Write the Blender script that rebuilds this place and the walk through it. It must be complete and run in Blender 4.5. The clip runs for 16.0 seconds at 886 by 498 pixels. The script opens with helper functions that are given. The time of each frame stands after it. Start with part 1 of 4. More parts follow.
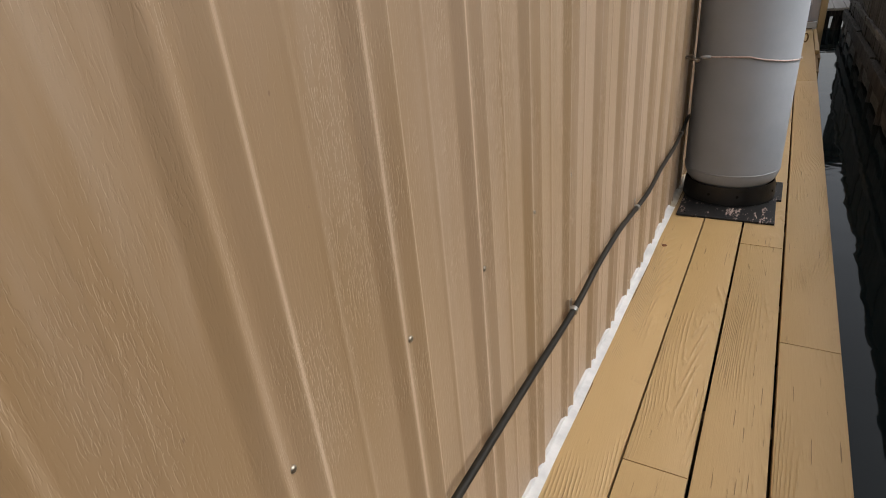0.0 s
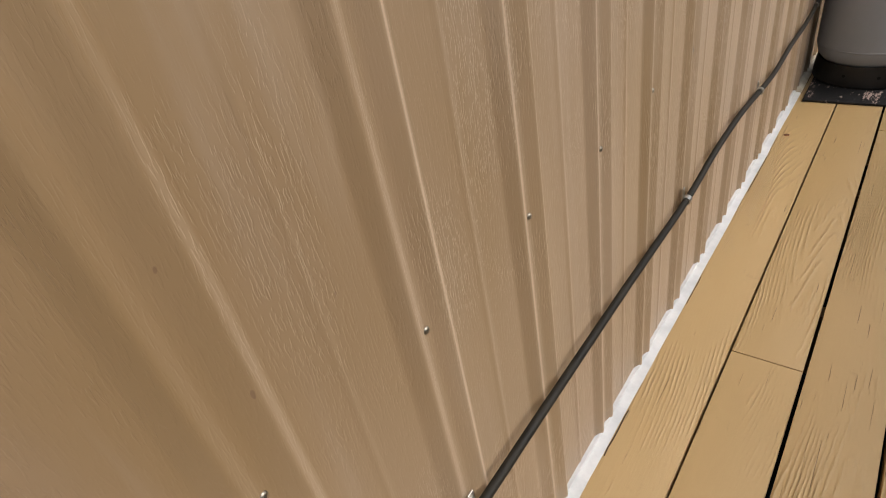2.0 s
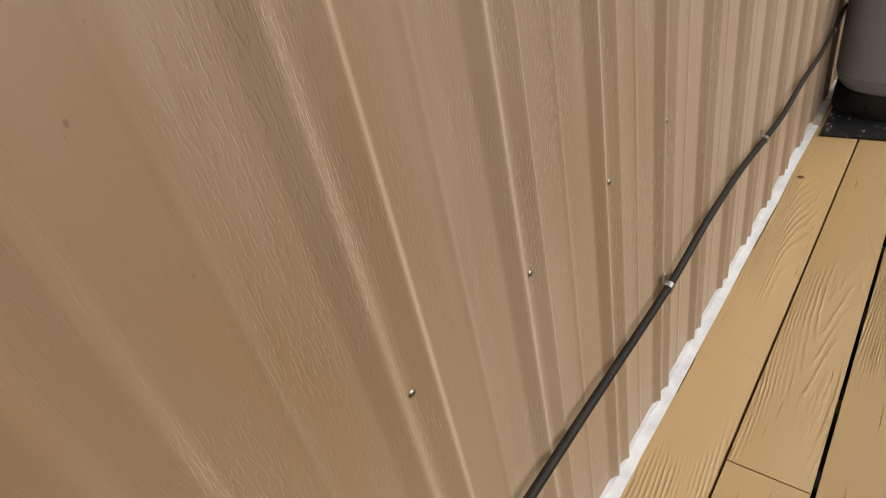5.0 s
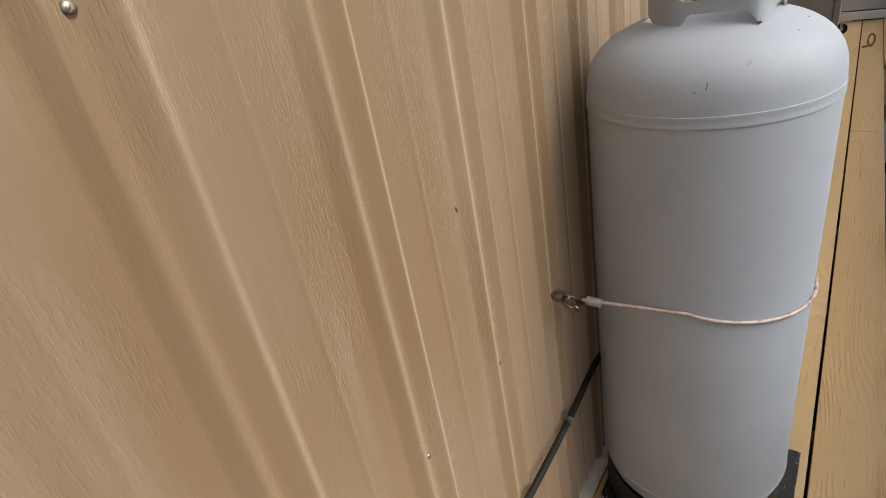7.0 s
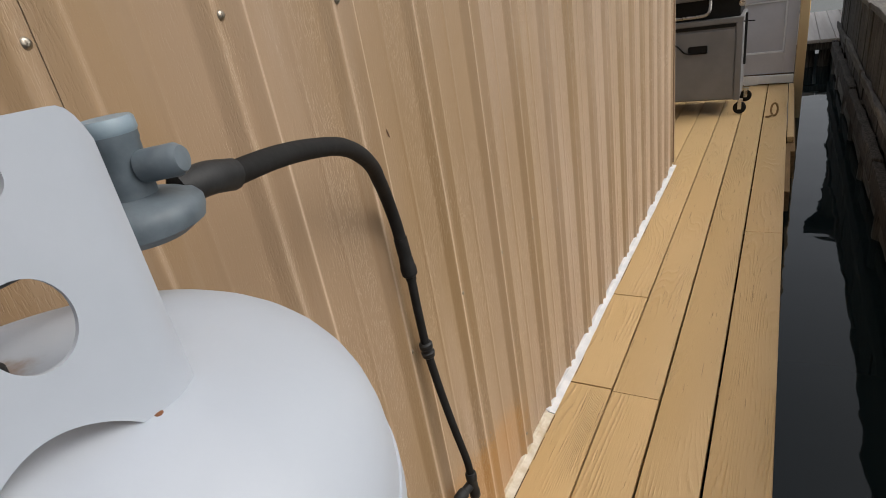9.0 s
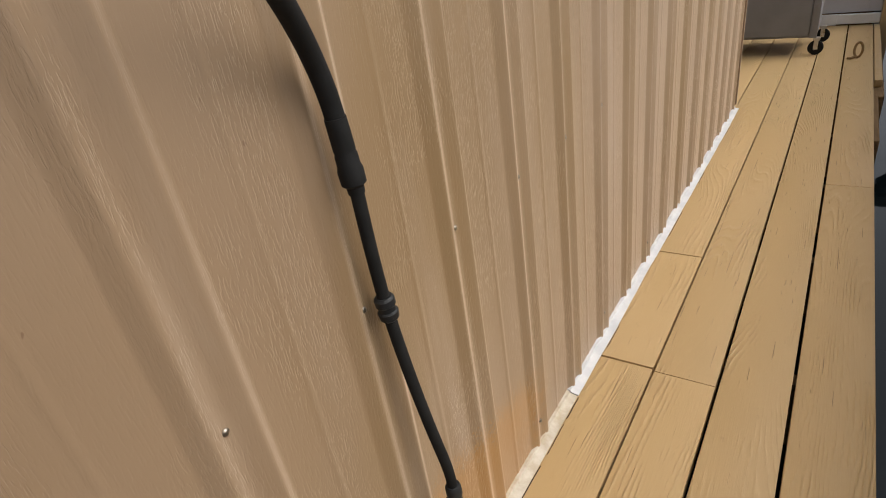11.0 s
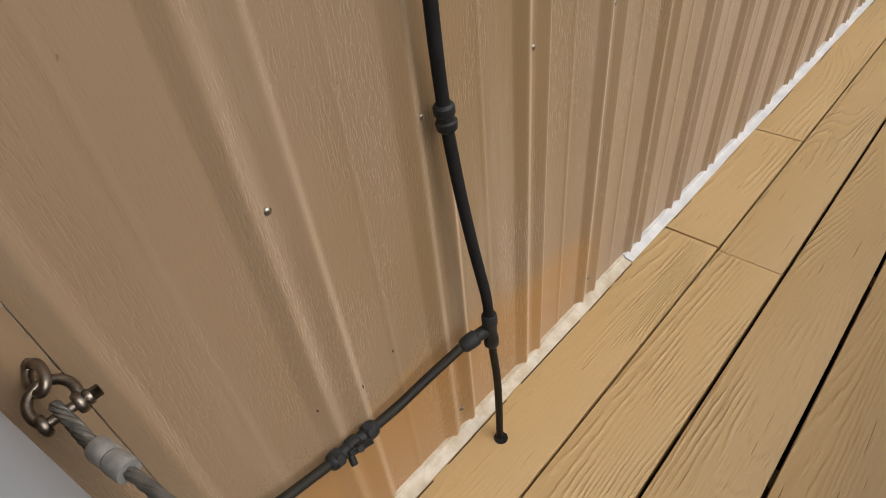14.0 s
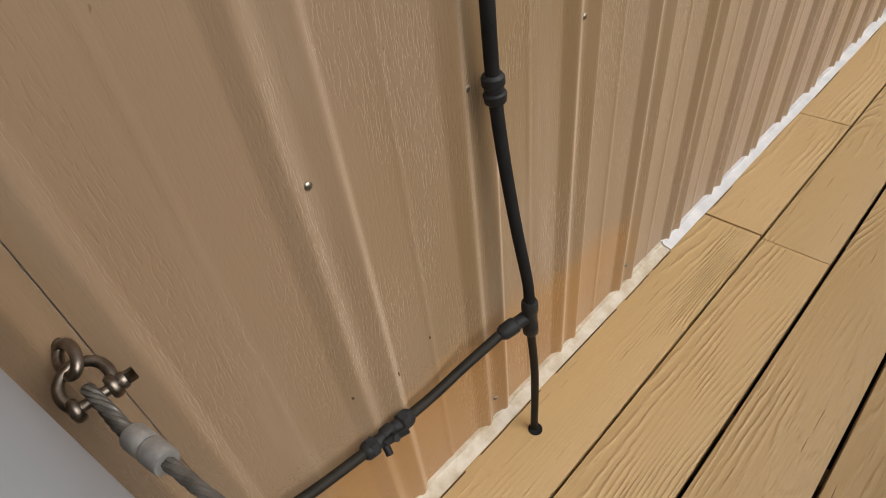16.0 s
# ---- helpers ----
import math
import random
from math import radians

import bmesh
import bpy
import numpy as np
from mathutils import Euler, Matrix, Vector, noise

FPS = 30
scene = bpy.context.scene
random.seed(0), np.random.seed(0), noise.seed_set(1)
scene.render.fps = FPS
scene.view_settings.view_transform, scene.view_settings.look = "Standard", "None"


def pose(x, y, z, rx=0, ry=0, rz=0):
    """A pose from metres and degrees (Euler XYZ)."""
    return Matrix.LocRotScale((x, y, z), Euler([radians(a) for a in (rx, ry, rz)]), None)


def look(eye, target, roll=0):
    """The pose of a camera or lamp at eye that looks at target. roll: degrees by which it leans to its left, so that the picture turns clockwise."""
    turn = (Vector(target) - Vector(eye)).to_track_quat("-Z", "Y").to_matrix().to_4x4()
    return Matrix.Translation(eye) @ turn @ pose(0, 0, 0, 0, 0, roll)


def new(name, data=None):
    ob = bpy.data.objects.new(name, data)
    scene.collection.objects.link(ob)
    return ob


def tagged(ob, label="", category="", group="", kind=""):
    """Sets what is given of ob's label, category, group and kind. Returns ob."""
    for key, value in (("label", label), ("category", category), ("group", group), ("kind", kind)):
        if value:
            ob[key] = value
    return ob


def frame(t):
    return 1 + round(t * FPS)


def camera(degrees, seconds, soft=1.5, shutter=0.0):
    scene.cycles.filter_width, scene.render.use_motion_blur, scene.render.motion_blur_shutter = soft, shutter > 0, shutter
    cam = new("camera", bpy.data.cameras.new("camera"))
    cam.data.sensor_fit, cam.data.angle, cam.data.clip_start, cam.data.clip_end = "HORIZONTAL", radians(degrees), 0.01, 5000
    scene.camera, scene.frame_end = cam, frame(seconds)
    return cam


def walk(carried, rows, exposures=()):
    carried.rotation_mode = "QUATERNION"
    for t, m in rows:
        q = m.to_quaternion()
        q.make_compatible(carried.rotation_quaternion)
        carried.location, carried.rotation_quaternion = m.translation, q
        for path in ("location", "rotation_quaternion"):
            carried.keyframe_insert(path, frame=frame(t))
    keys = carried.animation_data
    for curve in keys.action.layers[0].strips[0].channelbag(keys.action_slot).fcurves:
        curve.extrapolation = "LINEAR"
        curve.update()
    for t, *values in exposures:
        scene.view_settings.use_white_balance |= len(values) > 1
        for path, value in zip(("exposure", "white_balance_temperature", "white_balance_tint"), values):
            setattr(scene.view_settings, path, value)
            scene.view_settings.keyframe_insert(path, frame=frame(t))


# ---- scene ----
cam = camera(75.9, 16.0, soft=0.95)
PATH = [
    (0, (0.345, -2.736, 1.044), (-0.597, -1.208, 0.161), -5.6),
    (0.5, (0.314, -2.809, 0.991), (-0.718, -1.466, -0.073), -8.4),
    (1, (0.312, -2.789, 1.004), (-0.776, -1.542, -0.119), -10.6),
    (1.5, (0.331, -2.79, 1.01), (-0.793, -1.574, -0.111), -12.4),
    (2, (0.319, -2.774, 1.018), (-0.814, -1.568, -0.104), -11.9),
    (2.5, (0.319, -2.784, 1.022), (-0.833, -1.597, -0.102), -12.3),
    (3, (0.312, -2.774, 1.02), (-0.846, -1.602, -0.114), -13.0),
    (5.3, (0.307, -2.341, 1.037), (-0.895, -1.166, -0.048), -13.5),
    (5.5, (0.313, -2.205, 1.051), (-0.886, -1.022, -0.028), -13.4),
    (6, (0.363, -1.78, 1.143), (-0.825, -0.576, 0.075), -13.2),
    (6.5, (0.376, -1.375, 1.22), (-0.789, -0.122, 0.183), -12.6),
    (7, (0.407, -1.012, 1.239), (-0.69, 0.383, 0.317), -10.9),
    (7.5, (0.492, -0.688, 1.284), (-0.554, 0.783, 0.424), -10.3),
    (8, (0.497, -0.429, 1.302), (-0.518, 1.078, 0.465), -10.3),
    (8.5, (0.533, -0.228, 1.29), (-0.461, 1.298, 0.463), -10.2),
    (8.7, (0.552, -0.153, 1.264), (-0.436, 1.378, 0.439), -10.1),
    (10.8, (0.454, 0.228, 1.059), (-0.597, 1.672, 0.159), -9.6),
    (11, (0.423, 0.244, 1.006), (-0.635, 1.653, 0.061), -9.2),
    (11.5, (0.411, 0.261, 0.949), (-0.672, 1.559, -0.12), -8.5),
    (12, (0.413, 0.252, 0.926), (-0.68, 1.416, -0.279), -7.9),
    (12.5, (0.408, 0.228, 0.933), (-0.677, 1.279, -0.377), -7.2),
    (13, (0.411, 0.245, 0.952), (-0.668, 1.279, -0.377), -5.9),
    (13.5, (0.436, 0.254, 0.941), (-0.643, 1.315, -0.366), -6.1),
    (14, (0.423, 0.249, 0.938), (-0.683, 1.28, -0.37), -6.9),
    (14.5, (0.411, 0.246, 0.922), (-0.71, 1.274, -0.377), -7.1),
    (15, (0.417, 0.246, 0.917), (-0.698, 1.26, -0.397), -7.1),
    (15.5, (0.403, 0.245, 0.915), (-0.712, 1.243, -0.412), -7.0),
    (16, (0.384, 0.244, 0.911), (-0.75, 1.21, -0.423), -7.9),
]
walk(cam, [(t, look(eye, target, roll)) for t, eye, target, roll in PATH],
     exposures=[(0, 0.06), (3, 0.12), (5.5, 0.09), (6.5, 0.16), (7.2, 0.32), (8.0, 0.24), (8.7, 0.20), (11, 0.22), (12, 0.06), (16, 0.06)])

# ---- world, sun, exposure ----
world = bpy.data.worlds.new("overcast_sky")
scene.world = world
world.use_nodes = True
wn, wl = world.node_tree.nodes, world.node_tree.links
sky = wn.new("ShaderNodeTexSky")
sky.sky_type, sky.sun_disc = "NISHITA", False
SUN_EL, SUN_AZ = radians(44), radians(75)
sky.sun_elevation, sky.sun_rotation = SUN_EL, SUN_AZ
sky.air_density, sky.dust_density, sky.ozone_density = 1.0, 6.0, 0.6
pale = wn.new("ShaderNodeHueSaturation")
pale.inputs["Saturation"].default_value = 0.34
wl.new(sky.outputs[0], pale.inputs["Color"])
wl.new(pale.outputs[0], wn["Background"].inputs["Color"])
wn["Background"].inputs["Strength"].default_value = 0.15

sun = new("sun", bpy.data.lights.new("sun", "SUN"))
sun.data.energy, sun.data.angle, sun.data.color = 0.55, radians(50), (1.0, 0.98, 0.95)
sun.matrix_world = look((0, 0, 0), (-math.sin(SUN_AZ) * math.cos(SUN_EL), -math.cos(SUN_AZ) * math.cos(SUN_EL), -math.sin(SUN_EL)))


# ---- material tools ----
class Nodes:
    """Short hand for one node material."""

    def __init__(self, name, rough=0.5, metal=0.0, spec=0.5):
        self.mat = bpy.data.materials.new(name)
        self.mat.use_nodes = True
        self.n, self.l = self.mat.node_tree.nodes, self.mat.node_tree.links
        self.b = self.n["Principled BSDF"]
        self.b.inputs["Roughness"].default_value = rough
        self.b.inputs["Metallic"].default_value = metal
        self.b.inputs["Specular IOR Level"].default_value = spec

    def coords(self, kind="Object", scale=(1, 1, 1), shift=None):
        tc = self.n.new("ShaderNodeTexCoord")
        mp = self.n.new("ShaderNodeMapping")
        mp.inputs["Scale"].default_value = scale
        self.l.new(tc.outputs[kind], mp.inputs["Vector"])
        if shift:
            self.l.new(shift, mp.inputs["Location"])
        return mp.outputs[0]

    def random(self, times=1.0):
        oi = self.n.new("ShaderNodeObjectInfo")
        return self.math("MULTIPLY", oi.outputs["Random"], times)

    def noise(self, vec, scale, detail=3.0, rough=0.55, distort=0.0):
        t = self.n.new("ShaderNodeTexNoise")
        t.inputs["Scale"].default_value, t.inputs["Detail"].default_value = scale, detail
        t.inputs["Roughness"].default_value, t.inputs["Distortion"].default_value = rough, distort
        self.l.new(vec, t.inputs["Vector"])
        return t.outputs["Fac"]

    def wave(self, vec, scale, distort, detail=2.0, dscale=1.0, axis="X"):
        t = self.n.new("ShaderNodeTexWave")
        t.wave_type, t.bands_direction = "BANDS", axis
        t.inputs["Scale"].default_value, t.inputs["Distortion"].default_value = scale, distort
        t.inputs["Detail"].default_value, t.inputs["Detail Scale"].default_value = detail, dscale
        self.l.new(vec, t.inputs["Vector"])
        return t.outputs["Fac"]

    def math(self, op, a, b=None, clamp=False):
        m = self.n.new("ShaderNodeMath")
        m.operation, m.use_clamp = op, clamp
        for i, v in enumerate((a, b)):
            if v is None:
                continue
            if isinstance(v, (int, float)):
                m.inputs[i].default_value = v
            else:
                self.l.new(v, m.inputs[i])
        return m.outputs[0]

    def ramp(self, fac, lo, hi, a=0.0, b=1.0):
        m = self.n.new("ShaderNodeMapRange")
        m.interpolation_type = "SMOOTHSTEP"
        for k, v in zip(("From Min", "From Max", "To Min", "To Max"), (lo, hi, a, b)):
            m.inputs[k].default_value = v
        self.l.new(fac, m.inputs["Value"])
        return m.outputs[0]

    def mix(self, fac, a, b):
        m = self.n.new("ShaderNodeMix")
        m.data_type = "RGBA"
        for sock, v in ((m.inputs[0], fac), (m.inputs[6], a), (m.inputs[7], b)):
            if isinstance(v, (int, float)):
                sock.default_value = v
            elif isinstance(v, tuple):
                sock.default_value = (*v, 1.0)
            else:
                self.l.new(v, sock)
        return m.outputs[2]

    def split(self, vec):
        s = self.n.new("ShaderNodeSeparateXYZ")
        self.l.new(vec, s.inputs[0])
        return s.outputs

    def out(self, colour=None, height=None, depth=0.001, rough=None, strength=1.0):
        if colour is not None:
            if isinstance(colour, tuple):
                self.b.inputs["Base Color"].default_value = (*colour, 1.0)
            else:
                self.l.new(colour, self.b.inputs["Base Color"])
        if rough is not None:
            self.l.new(rough, self.b.inputs["Roughness"])
        if height is not None:
            bp = self.n.new("ShaderNodeBump")
            bp.inputs["Distance"].default_value, bp.inputs["Strength"].default_value = depth, strength
            self.l.new(height, bp.inputs["Height"])
            self.l.new(bp.outputs[0], self.b.inputs["Normal"])
        return self.mat


def siding_material():
    m = Nodes("tan_embossed_siding", 0.46, 0.0, 0.5)
    world_p = m.coords("Object")
    # short upright ticks in patches, faint long fibres, wavy rings here and there
    patch = m.ramp(m.noise(m.coords("Object", (1, 1, 0.4)), 8.0, 2.0), 0.46, 0.62)
    dash = m.ramp(m.noise(m.coords("Object", (1.0, 1.0, 0.16)), 430.0, 2.0, 0.5, 0.25), 0.50, 0.62)
    long_grain = m.noise(m.coords("Object", (1.0, 1.0, 0.035)), 170.0, 2.0, 0.6, 0.3)
    swirl = m.wave(m.coords("Object", (1.0, 1.0, 0.11)), 58.0, 8.0, 2.0, 1.8, "Y")
    swirl = m.math("MULTIPLY", swirl, m.ramp(m.noise(m.coords("Object", (1, 1, 0.35)), 6.0, 1.0), 0.52, 0.64))
    grain = m.math("MULTIPLY", m.math("MULTIPLY", dash, m.math("ADD", patch, 0.32)), -0.26)
    grain = m.math("ADD", grain, m.math("MULTIPLY", long_grain, 0.035))
    grain = m.math("ADD", grain, m.math("MULTIPLY", swirl, 0.045))
    grain = m.math("ADD", grain, m.math("MULTIPLY", m.noise(m.coords("Object", (1, 1, 0.4)), 6.0, 1.0), 2.4))
    tone = m.noise(m.coords("Object", (1, 1, 0.25)), 3.2, 4.0)
    base = m.mix(m.ramp(tone, 0.36, 0.64), SIDING_A, SIDING_B)
    dust = m.ramp(m.noise(m.coords("Object", (1, 3, 0.3)), 5.0, 4.0), 0.52, 0.75)
    base = m.mix(m.math("MULTIPLY", dust, 0.35), base, (0.38, 0.29, 0.215))
    m.b.inputs["Sheen Weight"].default_value, m.b.inputs["Sheen Roughness"].default_value = 0.8, 0.45
    m.b.inputs["Sheen Tint"].default_value = (1.0, 0.83, 0.65, 1.0)
    # ochre touch-up paint low on the wall round the riser
    x, y, z = m.split(world_p)
    wob = m.math("MULTIPLY", m.math("SUBTRACT", m.noise(world_p, 26.0, 8.0, 0.85), 0.5), 0.15)
    top = m.math("ADD", m.math("SUBTRACT", 0.262, m.math("MULTIPLY", m.math("ABSOLUTE", m.math("SUBTRACT", y, 0.58)), 0.13)), wob)
    spray = m.math("MULTIPLY", m.math("SUBTRACT", m.noise(world_p, 260.0, 2.0, 0.6), 0.5), 0.22)
    inside = m.ramp(m.math("ADD", m.math("SUBTRACT", top, z), spray), -0.02, 0.03)
    along = m.math("MULTIPLY", m.ramp(m.math("ADD", y, wob), 0.18, 0.26), m.ramp(m.math("ADD", y, m.math("MULTIPLY", wob, 3.0)), 1.14, 0.95))
    patch2 = m.math("MULTIPLY", inside, along)
    base = m.mix(m.math("MULTIPLY", patch2, 0.97), base, (0.31, 0.150, 0.030))
    speck = m.math("MULTIPLY", m.ramp(m.noise(world_p, 120.0, 2.0), 0.66, 0.72), m.ramp(m.math("ABSOLUTE", m.math("SUBTRACT", top, z)), 0.05, 0.0))
    base = m.mix(m.math("MULTIPLY", m.math("MULTIPLY", speck, along), 0.7), base, (0.12, 0.075, 0.04))
    # dirt specks gathered above the pipe
    rise = m.math("ADD", 0.262, m.math("MULTIPLY", m.math("ABSOLUTE", m.math("SUBTRACT", y, 0.46)), 0.12))
    over = m.math("SUBTRACT", z, rise)
    grime = m.math("MULTIPLY", m.ramp(over, 0.075, 0.0), m.ramp(over, -0.02, 0.0))
    grime = m.math("MULTIPLY", grime, m.math("MULTIPLY", m.ramp(y, 0.16, 0.24), m.ramp(y, 0.70, 0.64)))
    grit = m.ramp(m.math("ADD", m.noise(world_p, 330.0, 2.0, 0.6), m.math("MULTIPLY", grime, 0.17)), 0.72, 0.79)
    base = m.mix(m.math("MULTIPLY", m.math("MULTIPLY", grit, grime), 0.7), base, (0.12, 0.075, 0.04))
    # a few small paint chips
    chip = m.ramp(m.noise(m.coords("Object", (1, 1, 0.55)), 55.0, 2.0), 0.775, 0.79)
    base = m.mix(chip, base, (0.16, 0.09, 0.045))
    return m.out(base, grain, 0.0011, m.ramp(tone, 0.2, 0.8, 0.40, 0.55))


def deck_material():
    m = Nodes("tan_painted_deck_board", 0.42, 0.0, 0.5)
    rnd = m.random(37.0)
    field = m.noise(m.coords("Object", (1.0, 0.13, 1.0), rnd), 5.5, 1.0, 0.4, 0.15)
    x, y, z = m.split(m.coords("Object"))
    phase = m.math("ADD", m.math("MULTIPLY", x, 520.0), m.math("MULTIPLY", field, 215.0))
    phase = m.math("ADD", phase, m.math("MULTIPLY", m.noise(m.coords("Object", (1, 0.3, 1), rnd), 60.0, 1.0), 3.2))
    rings = m.math("POWER", m.math("ADD", m.math("MULTIPLY", m.math("SINE", phase), 0.5), 0.5), 2.4)
    v2 = m.coords("Object", (1.0, 0.03, 1.0), rnd)
    fine = m.noise(v2, 420.0, 3.0, 0.65)
    amp = m.ramp(m.noise(m.coords("Object", (1, 0.35, 1), rnd), 7.0, 3.0), 0.42, 0.62, 0.06, 1.0)
    tear = m.noise(m.coords("Object", (1.0, 0.10, 1.0), rnd), 130.0, 2.0, 0.6)
    h = m.math("ADD", m.math("MULTIPLY", m.math("MULTIPLY", rings, amp), m.ramp(tear, 0.3, 0.6, 0.35, 1.1)), m.math("MULTIPLY", fine, 0.45))
    crack = m.ramp(m.noise(m.coords("Object", (1.0, 0.018, 1.0), rnd), 330.0, 1.0, 0.5, 0.3), 0.735, 0.77)
    h = m.math("SUBTRACT", h, m.math("MULTIPLY", crack, 2.2))
    tone = m.noise(m.coords("Object", (1, 0.3, 1), rnd), 3.5, 4.0)
    base = m.mix(m.ramp(tone, 0.3, 0.7), DECK_A, DECK_B)
    base = m.mix(m.math("MULTIPLY", m.random(1.0), 0.14), base, DECK_C)
    base = m.mix(m.math("MULTIPLY", m.ramp(rings, 0.62, 0.95), 0.05), base, (0.60, 0.42, 0.21))
    base = m.mix(m.math("MULTIPLY", crack, 0.6), base, (0.11, 0.06, 0.02))
    dirt = m.ramp(m.noise(m.coords("Object", (1, 0.6, 1), rnd), 22.0, 4.0, 0.7), 0.63, 0.75)
    base = m.mix(m.math("MULTIPLY", dirt, 0.22), base, (0.24, 0.16, 0.075))
    return m.out(base, h, 0.0016, m.ramp(tone, 0.2, 0.8, 0.36, 0.5))


def simple(name, a, b, rough=0.5, metal=0.0, scale=12.0, bump=0.0006, stretch=(1, 1, 1), spec=0.5, bscale=60.0):
    m = Nodes(name, rough, metal, spec)
    t = m.noise(m.coords("Object", stretch), scale, 4.0, 0.6)
    col = m.mix(m.ramp(t, 0.32, 0.68), a, b)
    return m.out(col, m.noise(m.coords("Object", stretch), bscale, 3.0) if bump else None, bump, m.ramp(t, 0.2, 0.8, max(0.02, rough - 0.07), rough + 0.08))


def tank_material():
    m = Nodes("grey_painted_steel", 0.36, 0.0, 0.5)
    p = m.coords("Object")
    t = m.noise(p, 6.0, 4.0, 0.6)
    col = m.mix(m.ramp(t, 0.3, 0.7), TANK_A, TANK_B)
    scuff = m.ramp(m.noise(m.coords("Object", (1, 1, 0.25)), 17.0, 5.0, 0.7), 0.60, 0.74)
    col = m.mix(m.math("MULTIPLY", scuff, 0.16), col, (0.33, 0.33, 0.33))
    chip = m.ramp(m.noise(m.coords("Object", (1, 1, 0.4)), 90.0, 2.0, 0.6, 0.5), 0.80, 0.81)
    col = m.mix(chip, col, (0.05, 0.04, 0.035))
    # rust bled round the valve boss
    x, y, z = m.split(p)
    away = m.math("SQRT", m.math("ADD", m.math("MULTIPLY", x, x), m.math("MULTIPLY", y, y)))
    bleed = m.ramp(m.math("ADD", away, m.math("MULTIPLY", m.noise(p, 55.0, 4.0, 0.7), 0.030)), 0.046, 0.026)
    bleed = m.math("MULTIPLY", bleed, m.ramp(z, 1.0, 1.02))
    col = m.mix(m.math("MULTIPLY", bleed, 0.75), col, (0.20, 0.105, 0.035))
    return m.out(col, m.noise(p, 38.0, 3.0), 0.0005, m.ramp(t, 0.2, 0.8, 0.52, 0.66))


def collar_material():
    m = Nodes("grey_paint_with_rust", 0.4, 0.0, 0.5)
    p = m.coords("Object")
    t = m.noise(p, 9.0, 4.0)
    col = m.mix(m.ramp(t, 0.3, 0.7), TANK_A, TANK_B)
    x, y, z = m.split(p)
    # flaked spots under the rim, rust weeping from the corner of the hand hole
    spots = m.ramp(m.noise(p, 210.0, 3.0, 0.6, 0.8), 0.58, 0.61)
    where = None
    for px, py, pz, rad in ((0.086, -0.034, 0.161, 0.022), (0.083, -0.046, 0.137, 0.010)):
        ax, ay, az = m.math("SUBTRACT", x, px), m.math("SUBTRACT", y, py), m.math("MULTIPLY", m.math("SUBTRACT", z, pz), 1.8)
        dist = m.math("SQRT", m.math("ADD", m.math("ADD", m.math("MULTIPLY", ax, ax), m.math("MULTIPLY", ay, ay)), m.math("MULTIPLY", az, az)))
        near = m.ramp(dist, rad, rad * 0.8)
        where = near if where is None else m.math("MAXIMUM", where, near)
    col = m.mix(m.math("MULTIPLY", spots, where), col, (0.055, 0.026, 0.014))
    dx, dy, dz = m.math("SUBTRACT", x, 0.062), m.math("SUBTRACT", y, -0.086), m.math("SUBTRACT", z, 0.108)
    d = m.math("SQRT", m.math("ADD", m.math("ADD", m.math("MULTIPLY", dx, dx), m.math("MULTIPLY", dy, dy)), m.math("MULTIPLY", m.math("MULTIPLY", dz, dz), 0.22)))
    weep = m.ramp(m.math("ADD", d, m.math("MULTIPLY", m.noise(p, 60.0, 3.0), 0.016)), 0.030, 0.013)
    col = m.mix(m.math("MULTIPLY", weep, 0.95), col, (0.17, 0.073, 0.022))
    return m.out(col, m.noise(p, 40.0, 3.0), 0.0005)


def mat_material():
    m = Nodes("flaking_black_paint", 0.5, 0.0, 0.4)
    p = m.coords("Object", (1.0, 0.28, 1.0))
    flake = m.ramp(m.noise(p, 60.0, 4.0, 0.7), 0.56, 0.58)
    area = m.ramp(m.noise(m.coords("Object"), 11.0, 2.0), 0.47, 0.55)
    col = m.mix(m.math("MULTIPLY", flake, area), (0.014, 0.014, 0.015), (0.46, 0.35, 0.31))
    return m.out(col, flake, 0.0012)


def water_material():
    m = Nodes("dark_harbour_water", 0.025, 0.0, 0.5)
    m.b.inputs["IOR"].default_value = 1.33
    p = m.coords("Object", (1.0, 1.0, 1.0))
    h = m.math("ADD", m.noise(p, 2.2, 2.0), m.math("MULTIPLY", m.noise(p, 9.0, 1.0, 0.4, 0.5), 0.10))
    return m.out((0.009, 0.017, 0.019), h, 0.012, None, 0.35)


def weathered_wood(name, a, b, rough=0.85, stretch=(1, 1, 0.06)):
    m = Nodes(name, rough, 0.0, 0.3)
    v = m.coords("Object", stretch, m.random(21.0))
    g = m.noise(v, 70.0, 4.0, 0.65)
    col = m.mix(m.ramp(g, 0.3, 0.7), a, b)
    col = m.mix(m.math("MULTIPLY", m.random(1.0), 0.45), col, a)
    blot = m.ramp(m.noise(m.coords("Object"), 3.0, 4.0), 0.5, 0.7)
    col = m.mix(m.math("MULTIPLY", blot, 0.4), col, tuple(c * 0.45 for c in a))
    return m.out(col, g, 0.004)


SIDING_A, SIDING_B = (0.216, 0.135, 0.061), (0.240, 0.159, 0.092)
DECK_A, DECK_B, DECK_C = (0.490, 0.330, 0.146), (0.535, 0.365, 0.172), (0.62, 0.46, 0.27)
TANK_A, TANK_B = (0.330, 0.362, 0.404), (0.368, 0.398, 0.442)

